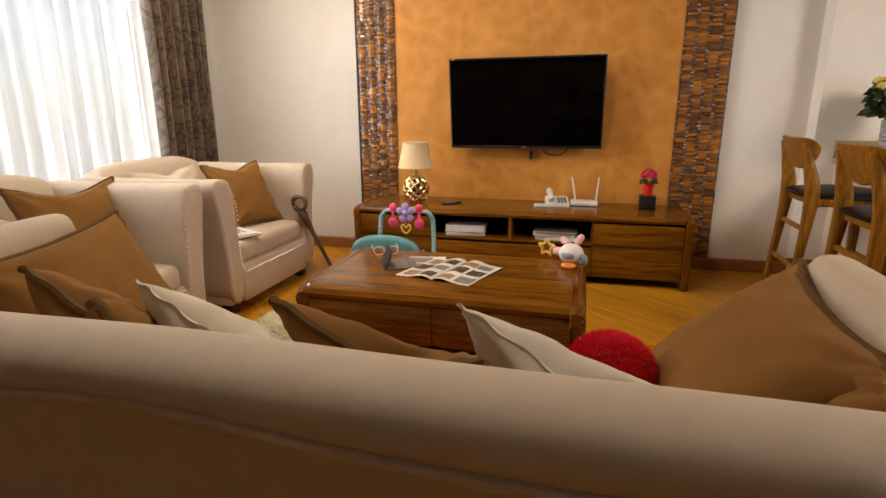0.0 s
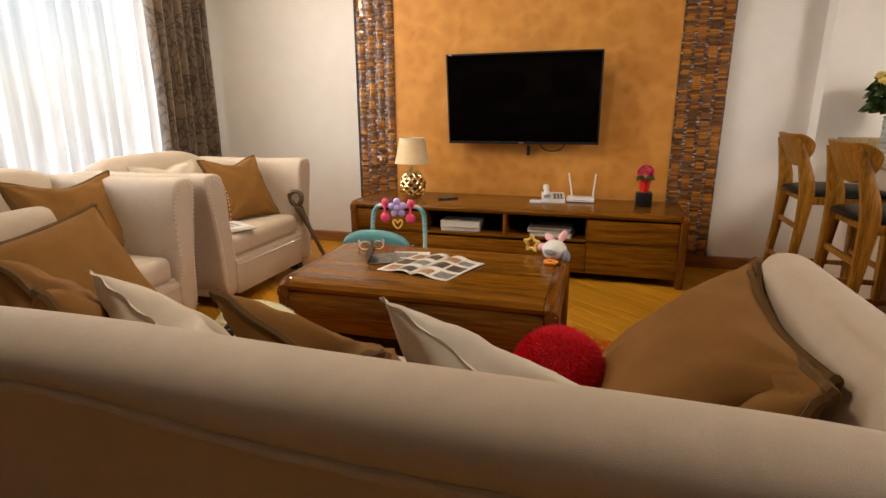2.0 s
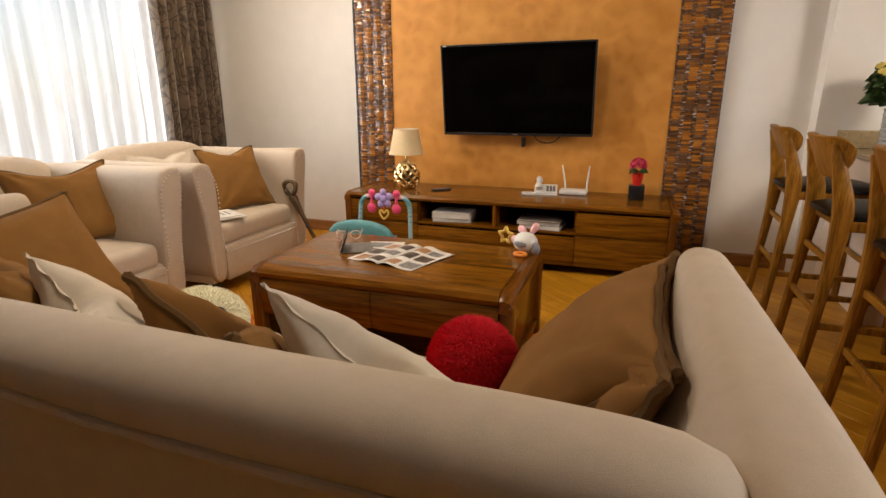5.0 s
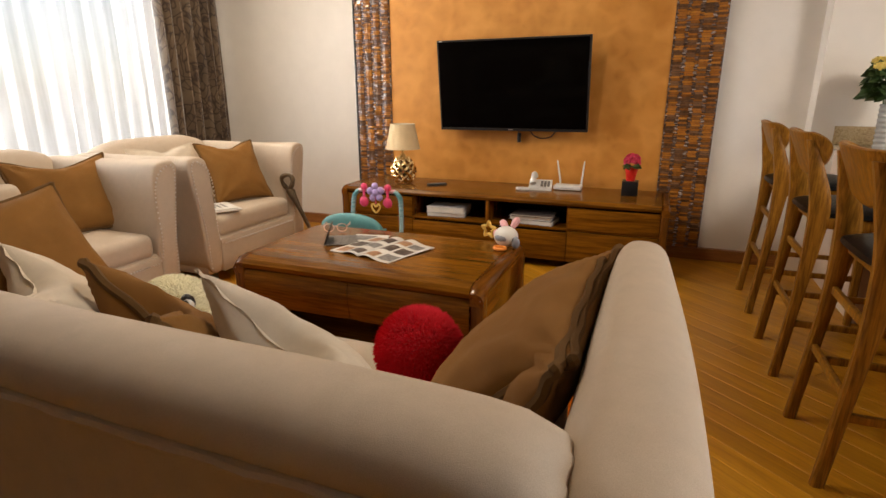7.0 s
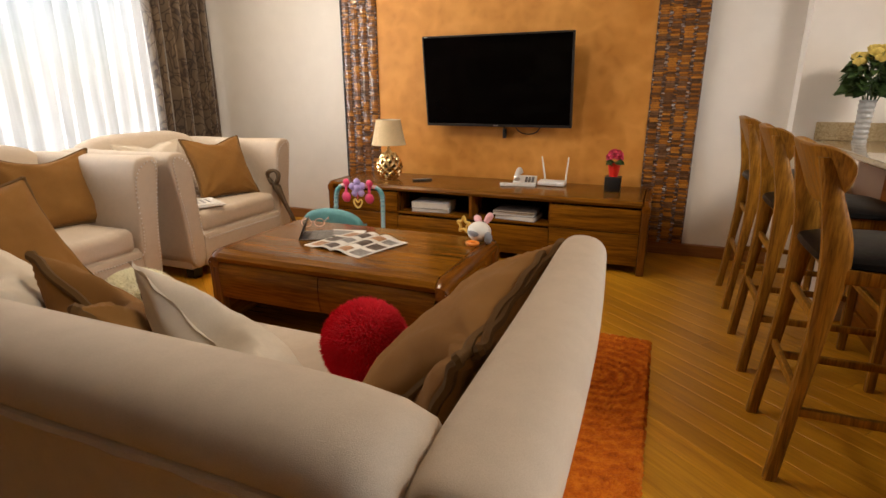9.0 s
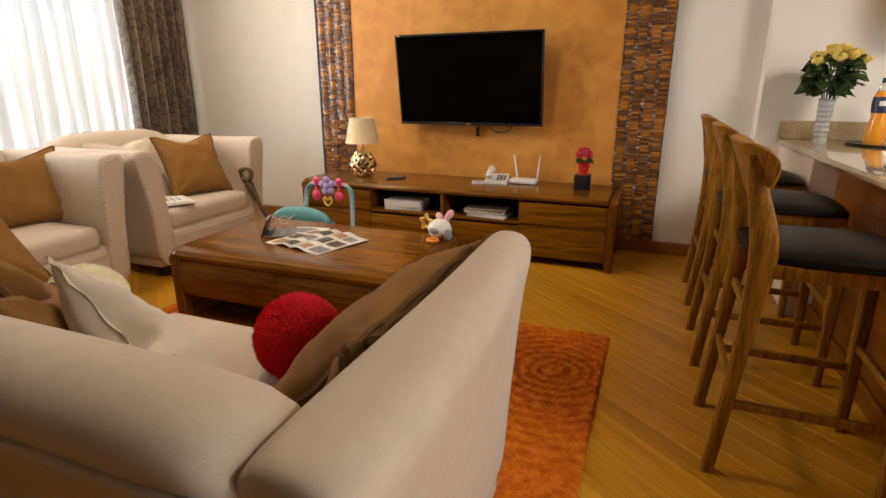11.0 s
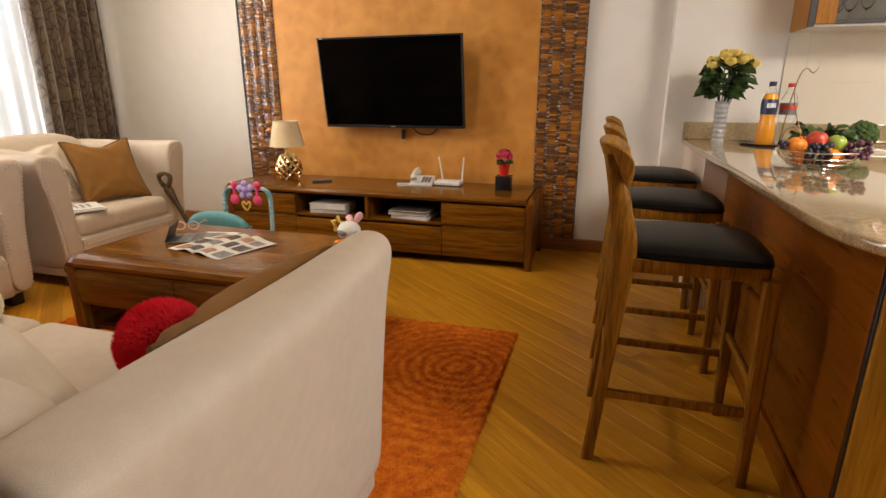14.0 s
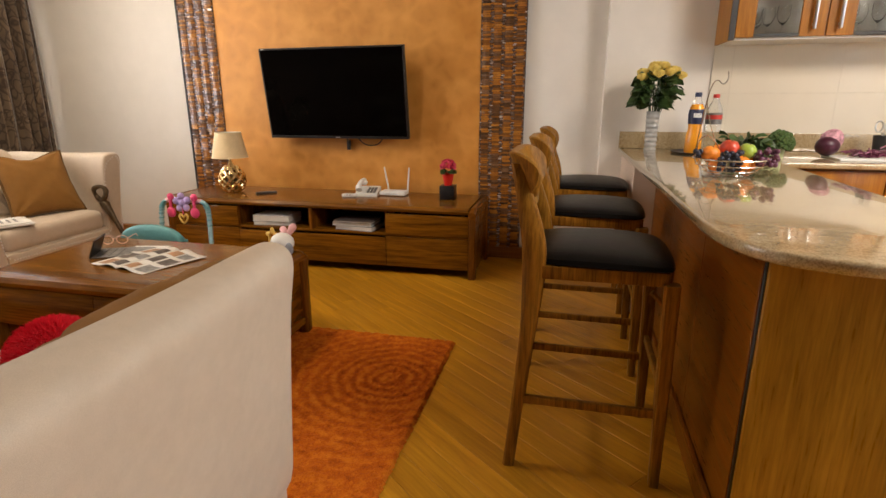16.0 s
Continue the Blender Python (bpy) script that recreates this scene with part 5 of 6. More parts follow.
ck = thing("walking_stick", pose(0, 0, 0), "bronze walking stick with looped handle leaning on the armchair", "walking stick")
top, tip = Vector((-1.885, 3.36, 0.49)), Vector((-1.66, 3.40, 0.006))
ax = (tip - top)
part("shaft", tube(bmesh.new(), [top + ax * s for s in (0, 0.05, 0.12, 0.3, 1.0)], [0.020, 0.033, 0.027, 0.016, 0.011], 10), BRONZE, ck)
loop = [top + Vector((0.048 * math.cos(a) - 0.012, 0.01 * math.sin(2 * a), 0.048 + 0.05 * math.sin(a))) for a in [2 * math.pi * i / 22 for i in range(22)]]
part("handle", tube(bmesh.new(), loop, [0.0155 + 0.003 * math.sin(i) for i in range(22)], 8, loop=True), BRONZE, ck, "looped bronze handle")
part("collar", ball(bmesh.new(), top + Vector((0.006, 0, -0.02)), 0.029, 12, 8), BRONZE, ck)
part("ferrule", ball(bmesh.new(), tip + Vector((0, 0, 0.006)), 0.011, 10, 6), BLACK, ck)

nw = thing("folded_cloth", pose(-2.03, 2.80, 0.436, 0, 0, 62), "folded white printed cloth lying on the armchair seat", "cloth")
bm = box(-0.105, 0.105, -0.14, 0.14, 0, 0.012, 0.005, 2)
part("cloth", bm, PAPER, nw)
part("fold", box(-0.095, 0.08, -0.13, 0.11, 0.012, 0.02, 0.003, 2), PAPER, nw)
for i in range(3):
    part("printed_bar", box(-0.05 + i * 0.035, -0.035 + i * 0.035, -0.07, 0.05, 0.0202, 0.0208, 0), INK_COOL, nw)


# ---- bar stools ----
def stool(m):
    s = thing("bar_stool", m, "wooden bar stool with curved backrest and black leather seat", "bar stool", "stools at the bar")
    # local: x to the front (towards the bar), y across; feet at x -0.23 and 0.225, y +-0.2
    for sy in (-1, 1):
        pts = smooth_curve([(-0.226, sy * 0.196, 0), (-0.198, sy * 0.192, 0.3), (-0.177, sy * 0.187, 0.56), (-0.173, sy * 0.180, 0.74), (-0.203, sy * 0.166, 0.88), (-0.232, sy * 0.156, 0.99)], 5)
        rings = []
        for i, p in enumerate(pts):
            k = i / (len(pts) - 1)
            hx, hy = 0.0185 + 0.017 * math.exp(-((k - 0.6) / 0.24) ** 2), 0.0150 + 0.005 * math.exp(-((k - 0.6) / 0.3) ** 2)
            rings.append([p + Vector((dx * hx, dy * hy, 0)) for dx, dy in ((-1, -0.6), (-0.6, -1), (0.6, -1), (1, -0.6), (1, 0.6), (0.6, 1), (-0.6, 1), (-1, 0.6))])
        part("back_leg", loft(bmesh.new(), rings), STOOLWOOD, s)
        rings = []
        for z, h, x in ((0, 0.015, 0.228), (0.35, 0.02, 0.222), (0.665, 0.023, 0.215)):
            rings.append([Vector((x + dx * h, sy * 0.198 + dy * h, z)) for dx, dy in ((-1, -0.7), (-0.7, -1), (0.7, -1), (1, -0.7), (1, 0.7), (0.7, 1), (-0.7, 1), (-1, 0.7))])
        part("front_leg", loft(bmesh.new(), rings), STOOLWOOD, s)
        part("side_stretcher", box(-0.195, 0.215, sy * 0.196 - 0.009, sy * 0.196 + 0.009, 0.236, 0.264, 0.004), STOOLWOOD, s)
        part("side_apron", box(-0.16, 0.21, sy * 0.19 - 0.010, sy * 0.19 + 0.010, 0.655, 0.697, 0.004), STOOLWOOD, s)
        part("corner_brace", tube(bmesh.new(), [(0.21, sy * 0.188, 0.59), (0.165, sy * 0.188, 0.635)], 0.009, 6), STOOLWOOD, s)
    for x, z in ((-0.197, 0.30), (-0.176, 0.52), (0.222, 0.33)):
        part("cross_stretcher", box(x - 0.009, x + 0.009, -0.185, 0.185, z - 0.014, z + 0.014, 0.004), STOOLWOOD, s)
    for x in (-0.155, 0.21):
        part("cross_apron", box(x - 0.010, x + 0.010, -0.182, 0.182, 0.655, 0.697, 0.004), STOOLWOOD, s)
    # seat pad
    n, bm = 14, bmesh.new()
    rows = {}
    for side in (0, 1):
        for i in range(n + 1):
            for j in range(n + 1):
                u, q = math.sin((i / n - 0.5) * math.pi), math.sin((j / n - 0.5) * math.pi)
                if side and (i in (0, n) or j in (0, n)):
                    rows[side, i, j] = rows[0, i, j]
                    continue
                x = 0.014 + 0.223 * u * (1 - 0.03 * q * q - 0.07 * (u * q) ** 4)
                y = (0.208 + 0.012 * u) * q * (1 - 0.03 * u * u - 0.07 * (u * q) ** 4)
                dome = ((1 - u * u) * (1 - q * q)) ** 0.36
                rows[side, i, j] = bm.verts.new((x, y, 0.702 + (0.046 * dome if side else -0.015 * dome)))
        for i in range(n):
            for j in range(n):
                f = (rows[side, i, j], rows[side, i + 1, j], rows[side, i + 1, j + 1], rows[side, i, j + 1])
                bm.faces.new(f if side else f[::-1])
    part("seat", bm, LEATHER, s, "domed black leather seat pad")
    # backrest: a board whose round ends bend forward, fixed before the posts
    rings, N, reach, flat, bend = [], 40, 0.210, 0.114, 0.075
    for i in range(N + 1):
        run = reach * math.sin((i / N - 0.5) * math.pi)
        side = 1 if run >= 0 else -1
        phi = max(0.0, abs(run) - flat) / bend
        cx = -0.224 + bend * (1 - math.cos(phi))
        cy = side * (min(abs(run), flat) + bend * math.sin(phi))
        nx, ny = math.cos(phi), -side * math.sin(phi)
        ends = (run / reach) ** 2
        tip = max(0.0, abs(run) - (reach - 0.055)) / 0.055
        e = math.sqrt(max(0.02, 1 - tip ** 2))
        zc, hz = 0.931 + 0.042 * ends, (0.088 - 0.038 * ends) * e
        th = 0.0125 * min(1.0, e + 0.35)
        rings.append([Vector((cx + nx * dn * th - 0.035 * dz * hz / 0.09, cy + ny * dn * th, zc + dz * hz)) for dn, dz in ((-1, -0.94), (-0.4, -1), (0.4, -1), (1, -0.94), (1.1, 0), (1, 0.94), (0.4, 1), (-0.4, 1), (-1, 0.94), (-0.9, 0))])
    part("backrest", loft(bmesh.new(), rings), STOOLWOOD, s, "curved wooden backrest")
    return s


first = stool(pose(1.40, 2.019, 0))
copy_thing(first, pose(1.40, 2.738, 0))
copy_thing(first, pose(1.40, 3.47, 0))

# ---- breakfast bar and kitchen ----
CT = 0.86


def slab(outline, z0, z1, r=0.006):
    bm = bmesh.new()
    f = bm.faces.new([bm.verts.new((x, y, z0)) for x, y in outline])
    ext = bmesh.ops.extrude_face_region(bm, geom=[f])
    bmesh.ops.translate(bm, verts=[q for q in ext["geom"] if isinstance(q, bmesh.types.BMVert)], vec=(0, 0, z1 - z0))
    bmesh.ops.recalc_face_normals(bm, faces=bm.faces)
    es = [e for e in bm.edges if abs(e.verts[0].co.z - e.verts[1].co.z) < 1e-5]
    bmesh.ops.bevel(bm, geom=es, offset=r, segments=3, profile=0.5, affect="EDGES")
    return bm


def bar_outline():
    left = smooth_curve([(1.618, YK - 0.002, 0), (1.636, 3.2, 0), (1.654, 2.5, 0), (1.660, 1.95, 0), (1.674, 1.68, 0), (1.728, 1.53, 0), (1.82, 1.465, 0), (1.95, 1.44, 0), (2.16, 1.48, 0), (2.30, 1.65, 0), (2.335, 1.95, 0), (2.34, 2.6, 0), (2.355, 3.30, 0)], 5)
    return [(p.x, p.y) for p in left] + [(2.40, 3.385), (XE, 3.385), (XE, YK - 0.002)]


single("granite_worktop", slab(bar_outline(), CT - 0.032, CT, 0.01), GRANITE, "polished beige granite worktop with rounded bar end", "worktop")
bar = thing("breakfast_bar", pose(0, 0, 0), "breakfast bar base clad in orange-brown timber panels", "breakfast bar")
part("core", box(1.79, 2.26, 1.60, 3.385, 0, CT - 0.033, 0), DARK, bar)
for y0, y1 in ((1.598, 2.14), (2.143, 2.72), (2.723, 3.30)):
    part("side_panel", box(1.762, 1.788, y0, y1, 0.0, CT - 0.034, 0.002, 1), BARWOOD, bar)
part("corner_strip", box(1.764, 1.79, 1.584, 1.597, 0, CT - 0.034, 0.002, 1), BLACK, bar, "dark corner joint")
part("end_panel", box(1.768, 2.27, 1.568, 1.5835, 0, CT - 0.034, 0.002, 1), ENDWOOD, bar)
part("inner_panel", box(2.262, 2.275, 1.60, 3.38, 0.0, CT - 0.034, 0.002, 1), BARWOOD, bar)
structure("wall_bar", box(1.645, 1.775, 3.302, YK, 0, CT - 0.034, 0.003, 1), STUB, "low plastered wall carrying the bar's far end, shade put into its colour", "wall")

sp = thing("splashback", pose(0, 0, 0), "low granite upstand along the kitchen wall", "splashback")
part("upstand", box(1.618, XE, YK - 0.026, YK - 0.011, CT, CT + 0.108, 0.003), GRANITE, sp)

x = 2.41
k = 0
while x < XE - 0.2:
    w = 0.46
    base = thing("base_cabinet", pose(x, 3.42, 0), "orange-brown veneered kitchen base cabinet", "kitchen cabinet", "base cabinets")
    part("carcass", box(0, w - 0.002, 0.02, 0.66, 0.1, CT - 0.033, 0), BARWOOD, base)
    part("plinth", box(0, w - 0.002, 0.06, 0.62, 0, 0.1, 0), DARK, base)
    part("drawer", box(0.002, w - 0.004, 0, 0.019, CT - 0.20, CT - 0.045, 0.002), DOORWOOD, base)
    d = part("door", box(0.002, w - 0.004, 0, 0.019, 0.105, CT - 0.205, 0.002), DOORWOOD, base)
    part("handle", tube(bmesh.new(), [(w - 0.06, -0.03, 0.45), (w - 0.06, -0.03, 0.6)], 0.006, 8), STEEL, d, "steel bar handle")
    x += w
    k += 1

# wall cabinet with glass doors
CX0, CY0, CZ0, CZ1 = 2.135, 3.79, 1.492, 2.2
wc = thing("wall_cabinet", pose(0, 0, 0), "orange-brown wall cabinet with glazed doors and steel handles", "kitchen cabinet")
for nm, a, mat in (("side", (CX0, CX0 + 0.018, CY0 + 0.02, YK - 0.011, CZ0, CZ1), DOORWOOD), ("side", (3.16, 3.178, CY0 + 0.02, YK - 0.011, CZ0, CZ1), DOORWOOD), ("bottom", (CX0 + 0.018, 3.16, CY0 + 0.02, YK - 0.011, CZ0, CZ0 + 0.018), WHITE), ("top", (CX0 + 0.018, 3.16, CY0 + 0.02, YK - 0.011, CZ1 - 0.018, CZ1), DOORWOOD), ("back", (CX0 + 0.018, 3.16, YK - 0.02, YK - 0.011, CZ0 + 0.018, CZ1 - 0.018), WHITE), ("shelf", (CX0 + 0.018, 3.16, CY0 + 0.05, YK - 0.02, 1.83, 1.845), WHITE)):
    part(nm, box(*a, 0.001, 1), mat, wc)
part("edge_strip", box(CX0, CX0 + 0.03, CY0, CY0 + 0.019, CZ0, CZ1, 0.001, 1), TRIMGREY, wc, "dark aluminium edge strip")
for x0, x1, hx in ((2.166, 2.612, 2.547), (2.618, 3.12, 2.672)):
    d = part("door", box(x0, x0 + 0.13 if hx > 2.6 else x0 + 0.095, CY0, CY0 + 0.019, CZ0 + 0.012, CZ1, 0.002, 1), DOORWOOD, wc)
    bm = bmesh.new()
    s0, s1 = (x0 + 0.095, x1 - 0.125) if hx < 2.6 else (x0 + 0.13, x1 - 0.15)
    rbox(bm, s1, x1, CY0, CY0 + 0.019, CZ0 + 0.012, CZ1, 0.002, 1)
    part("stile", bm, DOORWOOD, d)
    fr = bmesh.new()
    rbox(fr, s0, s1, CY0 + 0.001, CY0 + 0.018, CZ0 + 0.012, CZ0 + 0.03, 0.001, 1)
    part("rail", fr, TRIMGREY, d, "grey rail")
    part("rail", box(s0, s1, CY0 + 0.001, CY0 + 0.018, CZ1 - 0.04, CZ1, 0.001, 1), TRIMGREY, d, "grey rail")
    pane = part("pane", box(s0, s1, CY0 + 0.007, CY0 + 0.011, CZ0 + 0.03, CZ1 - 0.04, 0), PANE, d, smooth=False)
    pane.visible_shadow = False
    hb = bmesh.new()
    rbox(hb, hx - 0.008, hx + 0.008, CY0 - 0.034, CY0 - 0.02, CZ0 + 0.045, CZ0 + 0.50, 0.003)
    for z in (CZ0 + 0.07, CZ0 + 0.47):
        rbox(hb, hx - 0.005, hx + 0.005, CY0 - 0.021, CY0, z - 0.006, z + 0.006, 0)
    part("handle", hb, STEEL, d, "flat steel bar handle")
gp = [(0.0, 0), (0.03, 0), (0.03, 0.003), (0.004, 0.006), (0.004, 0.07), (0.02, 0.085), (0.034, 0.115), (0.036, 0.145), (0.031, 0.175), (0.0295, 0.175), (0.034, 0.145), (0.032, 0.115), (0.018, 0.088), (0.0, 0.078)]
wg = None
for i, (gx, gy) in enumerate(((2.30, 3.95), (2.38, 3.99), (2.44, 3.93), (2.34, 4.05), (2.78, 3.94), (2.85, 4.0), (2.92, 3.95), (2.80, 4.05))):
    if wg is None:
        wg = thing("wine_glass", pose(gx, gy, CZ0 + 0.018), "clear stemmed wine glass in the wall cabinet", "wine glass", "glasses in the cabinet")
        part("glass", lathe(bmesh.new(), gp, 18), CLEAR, wg)
    else:
        copy_thing(wg, pose(gx, gy, CZ0 + 0.018))

# vase with yellow roses
vs_ = thing("vase", pose(1.785, 3.86, CT), "ribbed clear glass vase holding yellow roses", "vase")
prof = [(0.0, 0), (0.048, 0)]
for i in range(34):
    z = 0.006 + i * 0.0062
    prof.append((0.046 + 0.004 * math.sin(i * 1.55) + 0.006 * (z / 0.21) ** 2, z))
prof += [(0.050, 0.217), (0.044, 0.21), (0.038, 0.02), (0.0, 0.014)]
FROST = plain("frosted_ribbed_glass", (0.66, 0.66, 0.65), 0.12, 0, 0.05, 20, 0)
FROST.node_tree.nodes["Principled BSDF"].inputs["Transmission Weight"].default_value = 0.5
part("body", lathe(bmesh.new(), [(r * 0.76, z * 1.12) for r, z in prof], 28), FROST, vs_)
bq = thing("rose_bouquet", pose(1.785, 3.86, CT + 0.1), "bouquet of yellow roses with dark green leaves", "flowers")
rng = random.Random(12)
for i in range(17):
    a = i * 2.39996
    q = 0.125 * math.sqrt((i + 0.4) / 16)
    hx, hy, hz = q * math.cos(a) * 1.05 + 0.015, q * math.sin(a) * 0.75, 0.400 - 0.9 * q * q * 5 + rng.uniform(-0.02, 0.02)
    part("stem", tube(bmesh.new(), smooth_curve([(hx * 0.1, hy * 0.1, 0.02), (hx * 0.35, hy * 0.35, 0.16), (hx, hy, hz - 0.01)], 4), 0.003, 5), LEAF, bq)
    bm = bmesh.new()
    for layer, (n, r, h, op) in enumerate(((4, 0.010, 0.044, 0.0), (5, 0.017, 0.044, 0.05), (6, 0.024, 0.040, 0.14), (7, 0.029, 0.032, 0.35))):
        for k in range(n):
            t = 2 * math.pi * k / n + layer * 0.6 + i
            d, s = Vector((math.cos(t), math.sin(t), 0)), Vector((-math.sin(t), math.cos(t), 0))
            wdt = r * 0.95
            pts = [d * r * 0.3, d * r * 0.9 + s * wdt * 0.8 + Vector((0, 0, h * 0.45)), d * r * (1 + op * 0.35) + s * wdt * 0.45 + Vector((0, 0, h)), d * r * (1.08 + op * 0.5) + Vector((0, 0, h * 0.98)), d * r * (1 + op * 0.35) - s * wdt * 0.45 + Vector((0, 0, h)), d * r * 0.9 - s * wdt * 0.8 + Vector((0, 0, h * 0.45))]
            f = [bm.verts.new(p + Vector((hx, hy, hz - 0.012))) for p in pts]
            bm.faces.new(f)
    ball(bm, (hx, hy, hz + 0.006), 0.020, 12, 8)
    part("rose", bm, PETAL_YELLOW, bq)
part("foliage", leaves(leaves(leaves(bmesh.new(), (0.005, 0, 0.275), 150, 0.070, 0.10, 31, 0.7, 0.07), (-0.02, 0, 0.205), 60, 0.080, 0.075, 33, 0.1, 0.035), (0, 0, 0.36), 26, 0.05, 0.09, 35, 0.5, 0.025), LEAF, bq, smooth=False)

# bottles on a tray
tr_ = thing("tray", pose(2.06, 3.80, CT), "round dark serving tray under the bottles", "tray")
part("dish", lathe(bmesh.new(), [(0.0, 0), (0.15, 0), (0.165, 0.012), (0.16, 0.012), (0.148, 0.004), (0.0, 0.004)], 36), BLACK, tr_)
jb = thing("juice_bottle", pose(2.012, 3.77, CT + 0.005) @ Matrix.Scale(1.12, 4), "plastic bottle of orange juice with a navy label", "bottle")
part("juice", lathe(bmesh.new(), [(0.0, 0.002), (0.04, 0.002), (0.042, 0.02), (0.040, 0.09), (0.033, 0.125), (0.035, 0.15), (0.038, 0.20), (0.033, 0.236), (0.026, 0.25), (0.0, 0.25)], 24), JUICE, jb)
part("label", lathe(bmesh.new(), [(0.0362, 0.150), (0.0372, 0.160), (0.0395, 0.20), (0.0370, 0.222), (0.0362, 0.224)], 24), NAVY, jb, "navy label with pale print")
part("neck", lathe(bmesh.new(), [(0.0, 0.2505), (0.026, 0.2505), (0.0185, 0.272), (0.0145, 0.285), (0.0, 0.285)], 20), CLEAR_PLASTIC, jb)
part("cap", lathe(bmesh.new(), [(0.0, 0.286), (0.0165, 0.286), (0.0165, 0.308), (0.0, 0.309)], 18), NAVY, jb)
bm = bmesh.new()
for i, w in enumerate((0.010, 0.010, 0.010, 0.008)):
    a = -1.95 + i * 0.26
    c = Vector((0.0395 * math.cos(a), 0.0395 * math.sin(a), 0.194))
    s = Vector((-math.sin(a), math.cos(a), 0)) * w / 2
    d = Vector((math.cos(a), math.sin(a), 0)) * 0.001
    bm.faces.new([bm.verts.new(p) for p in (c - s + d - Vector((0, 0, 0.011)), c + s + d - Vector((0, 0, 0.011)), c + s + d + Vector((0, 0, 0.011)), c - s + d + Vector((0, 0, 0.011)))])
part("printed_bar", bm, WHITE, jb, smooth=False)
wb = thing("water_bottle", pose(2.125, 3.84, CT + 0.005) @ Matrix.Scale(1.1, 4), "clear plastic water bottle with red cap and blue label", "bottle")
part("body", lathe(bmesh.new(), [(0.0, 0), (0.034, 0), (0.039, 0.012), (0.037, 0.05), (0.039, 0.06), (0.036, 0.075), (0.039, 0.09), (0.036, 0.105), (0.039, 0.13), (0.039, 0.21), (0.034, 0.235), (0.018, 0.27), (0.0135, 0.285), (0.0, 0.285)], 24), CLEAR_PLASTIC, wb)
part("label", lathe(bmesh.new(), [(0.0402, 0.15), (0.0405, 0.152), (0.0405, 0.205), (0.0402, 0.207)], 24), INK_COOL, wb, "grey-blue label")
part("red_band", lathe(bmesh.new(), [(0.0408, 0.176), (0.041, 0.178), (0.041, 0.196), (0.0408, 0.198)], 24), REDPRINT, wb)
part("cap", lathe(bmesh.new(), [(0.0, 0.286), (0.016, 0.286), (0.016, 0.305), (0.0, 0.306)], 18), REDPRINT, wb, "red cap")

# wire fruit bowl
BX, BY = 1.962, 2.76
FS = 0.86
fb = thing("fruit_bowl", pose(BX, BY, CT) @ Matrix.Scale(FS, 4), "chrome wire fruit bowl with a hooked hanger", "fruit bowl")
for r, z in ((0.09, 0.008), (0.125, 0.03), (0.148, 0.055), (0.165, 0.085)):
    part("wire_ring", tube(bmesh.new(), [(r * math.cos(a), r * math.sin(a), z) for a in [2 * math.pi * i / 40 for i in range(40)]], 0.0028 if z < 0.08 else 0.004, 6, loop=True), CHROME, fb)
for k in range(10):
    a = 2 * math.pi * k / 10
    part("wire", tube(bmesh.new(), [(r * math.cos(a), r * math.sin(a), z) for r, z in ((0.05, 0.012), (0.09, 0.01), (0.125, 0.032), (0.148, 0.057), (0.165, 0.087))], 0.0022, 5), CHROME, fb)
for k in range(3):
    a = 2 * math.pi * k / 3 + 0.5
    part("foot", tube(bmesh.new(), [(0.09 * math.cos(a), 0.09 * math.sin(a), 0.008), (0.1 * math.cos(a), 0.1 * math.sin(a), 0.003)], 0.003, 5), CHROME, fb)
part("hanger", tube(bmesh.new(), smooth_curve([(-0.15, 0.06, 0.085), (-0.138, 0.05, 0.233), (-0.128, 0.035, 0.35), (-0.112, 0.03, 0.43), (-0.09, 0.03, 0.448), (-0.066, 0.03, 0.43), (-0.047, 0.03, 0.453), (-0.05, 0.03, 0.488)], 5), 0.0022, 6), CHROME, fb, "tall hooked chrome hanger")
part("hanger", tube(bmesh.new(), smooth_curve([(-0.128, 0.035, 0.352), (-0.10, 0.045, 0.25), (-0.06, 0.07, 0.16), (-0.045, 0.10, 0.09)], 5), 0.0022, 6), CHROME, fb)
part("hanger", tube(bmesh.new(), smooth_curve([(-0.16, -0.03, 0.088), (-0.15, 0.0, 0.16), (-0.11, 0.02, 0.19), (-0.06, 0.03, 0.15), (-0.03, 0.05, 0.09)], 5), 0.003, 6), CHROME, fb)


def fruit(name, at, r, mat, label, squash=0.94, dimple=True):
    prof = []
    for i in range(17):
        a = -math.pi / 2 + math.pi * i / 16
        q = r * math.cos(a)
        z = r * squash * math.sin(a)
        if dimple and i > 13:
            z -= r * 0.14 * (i - 13) / 3
        prof.append((q, z))
    o = thing(name, pose(at[0] * FS + BX, at[1] * FS + BY, at[2] * FS * 1.05 + CT, 12, 8, 0) @ Matrix.Scale(FS * 1.04, 4), label, "fruit", "fruit in the bowl")
    part("skin", lathe(bmesh.new(), prof, 22), mat, o)
    part("stalk", tube(bmesh.new(), [(0, 0, r * squash * 0.8), (0.002, 0, r * squash * 0.98)], 0.002, 5), BRONZE, o)


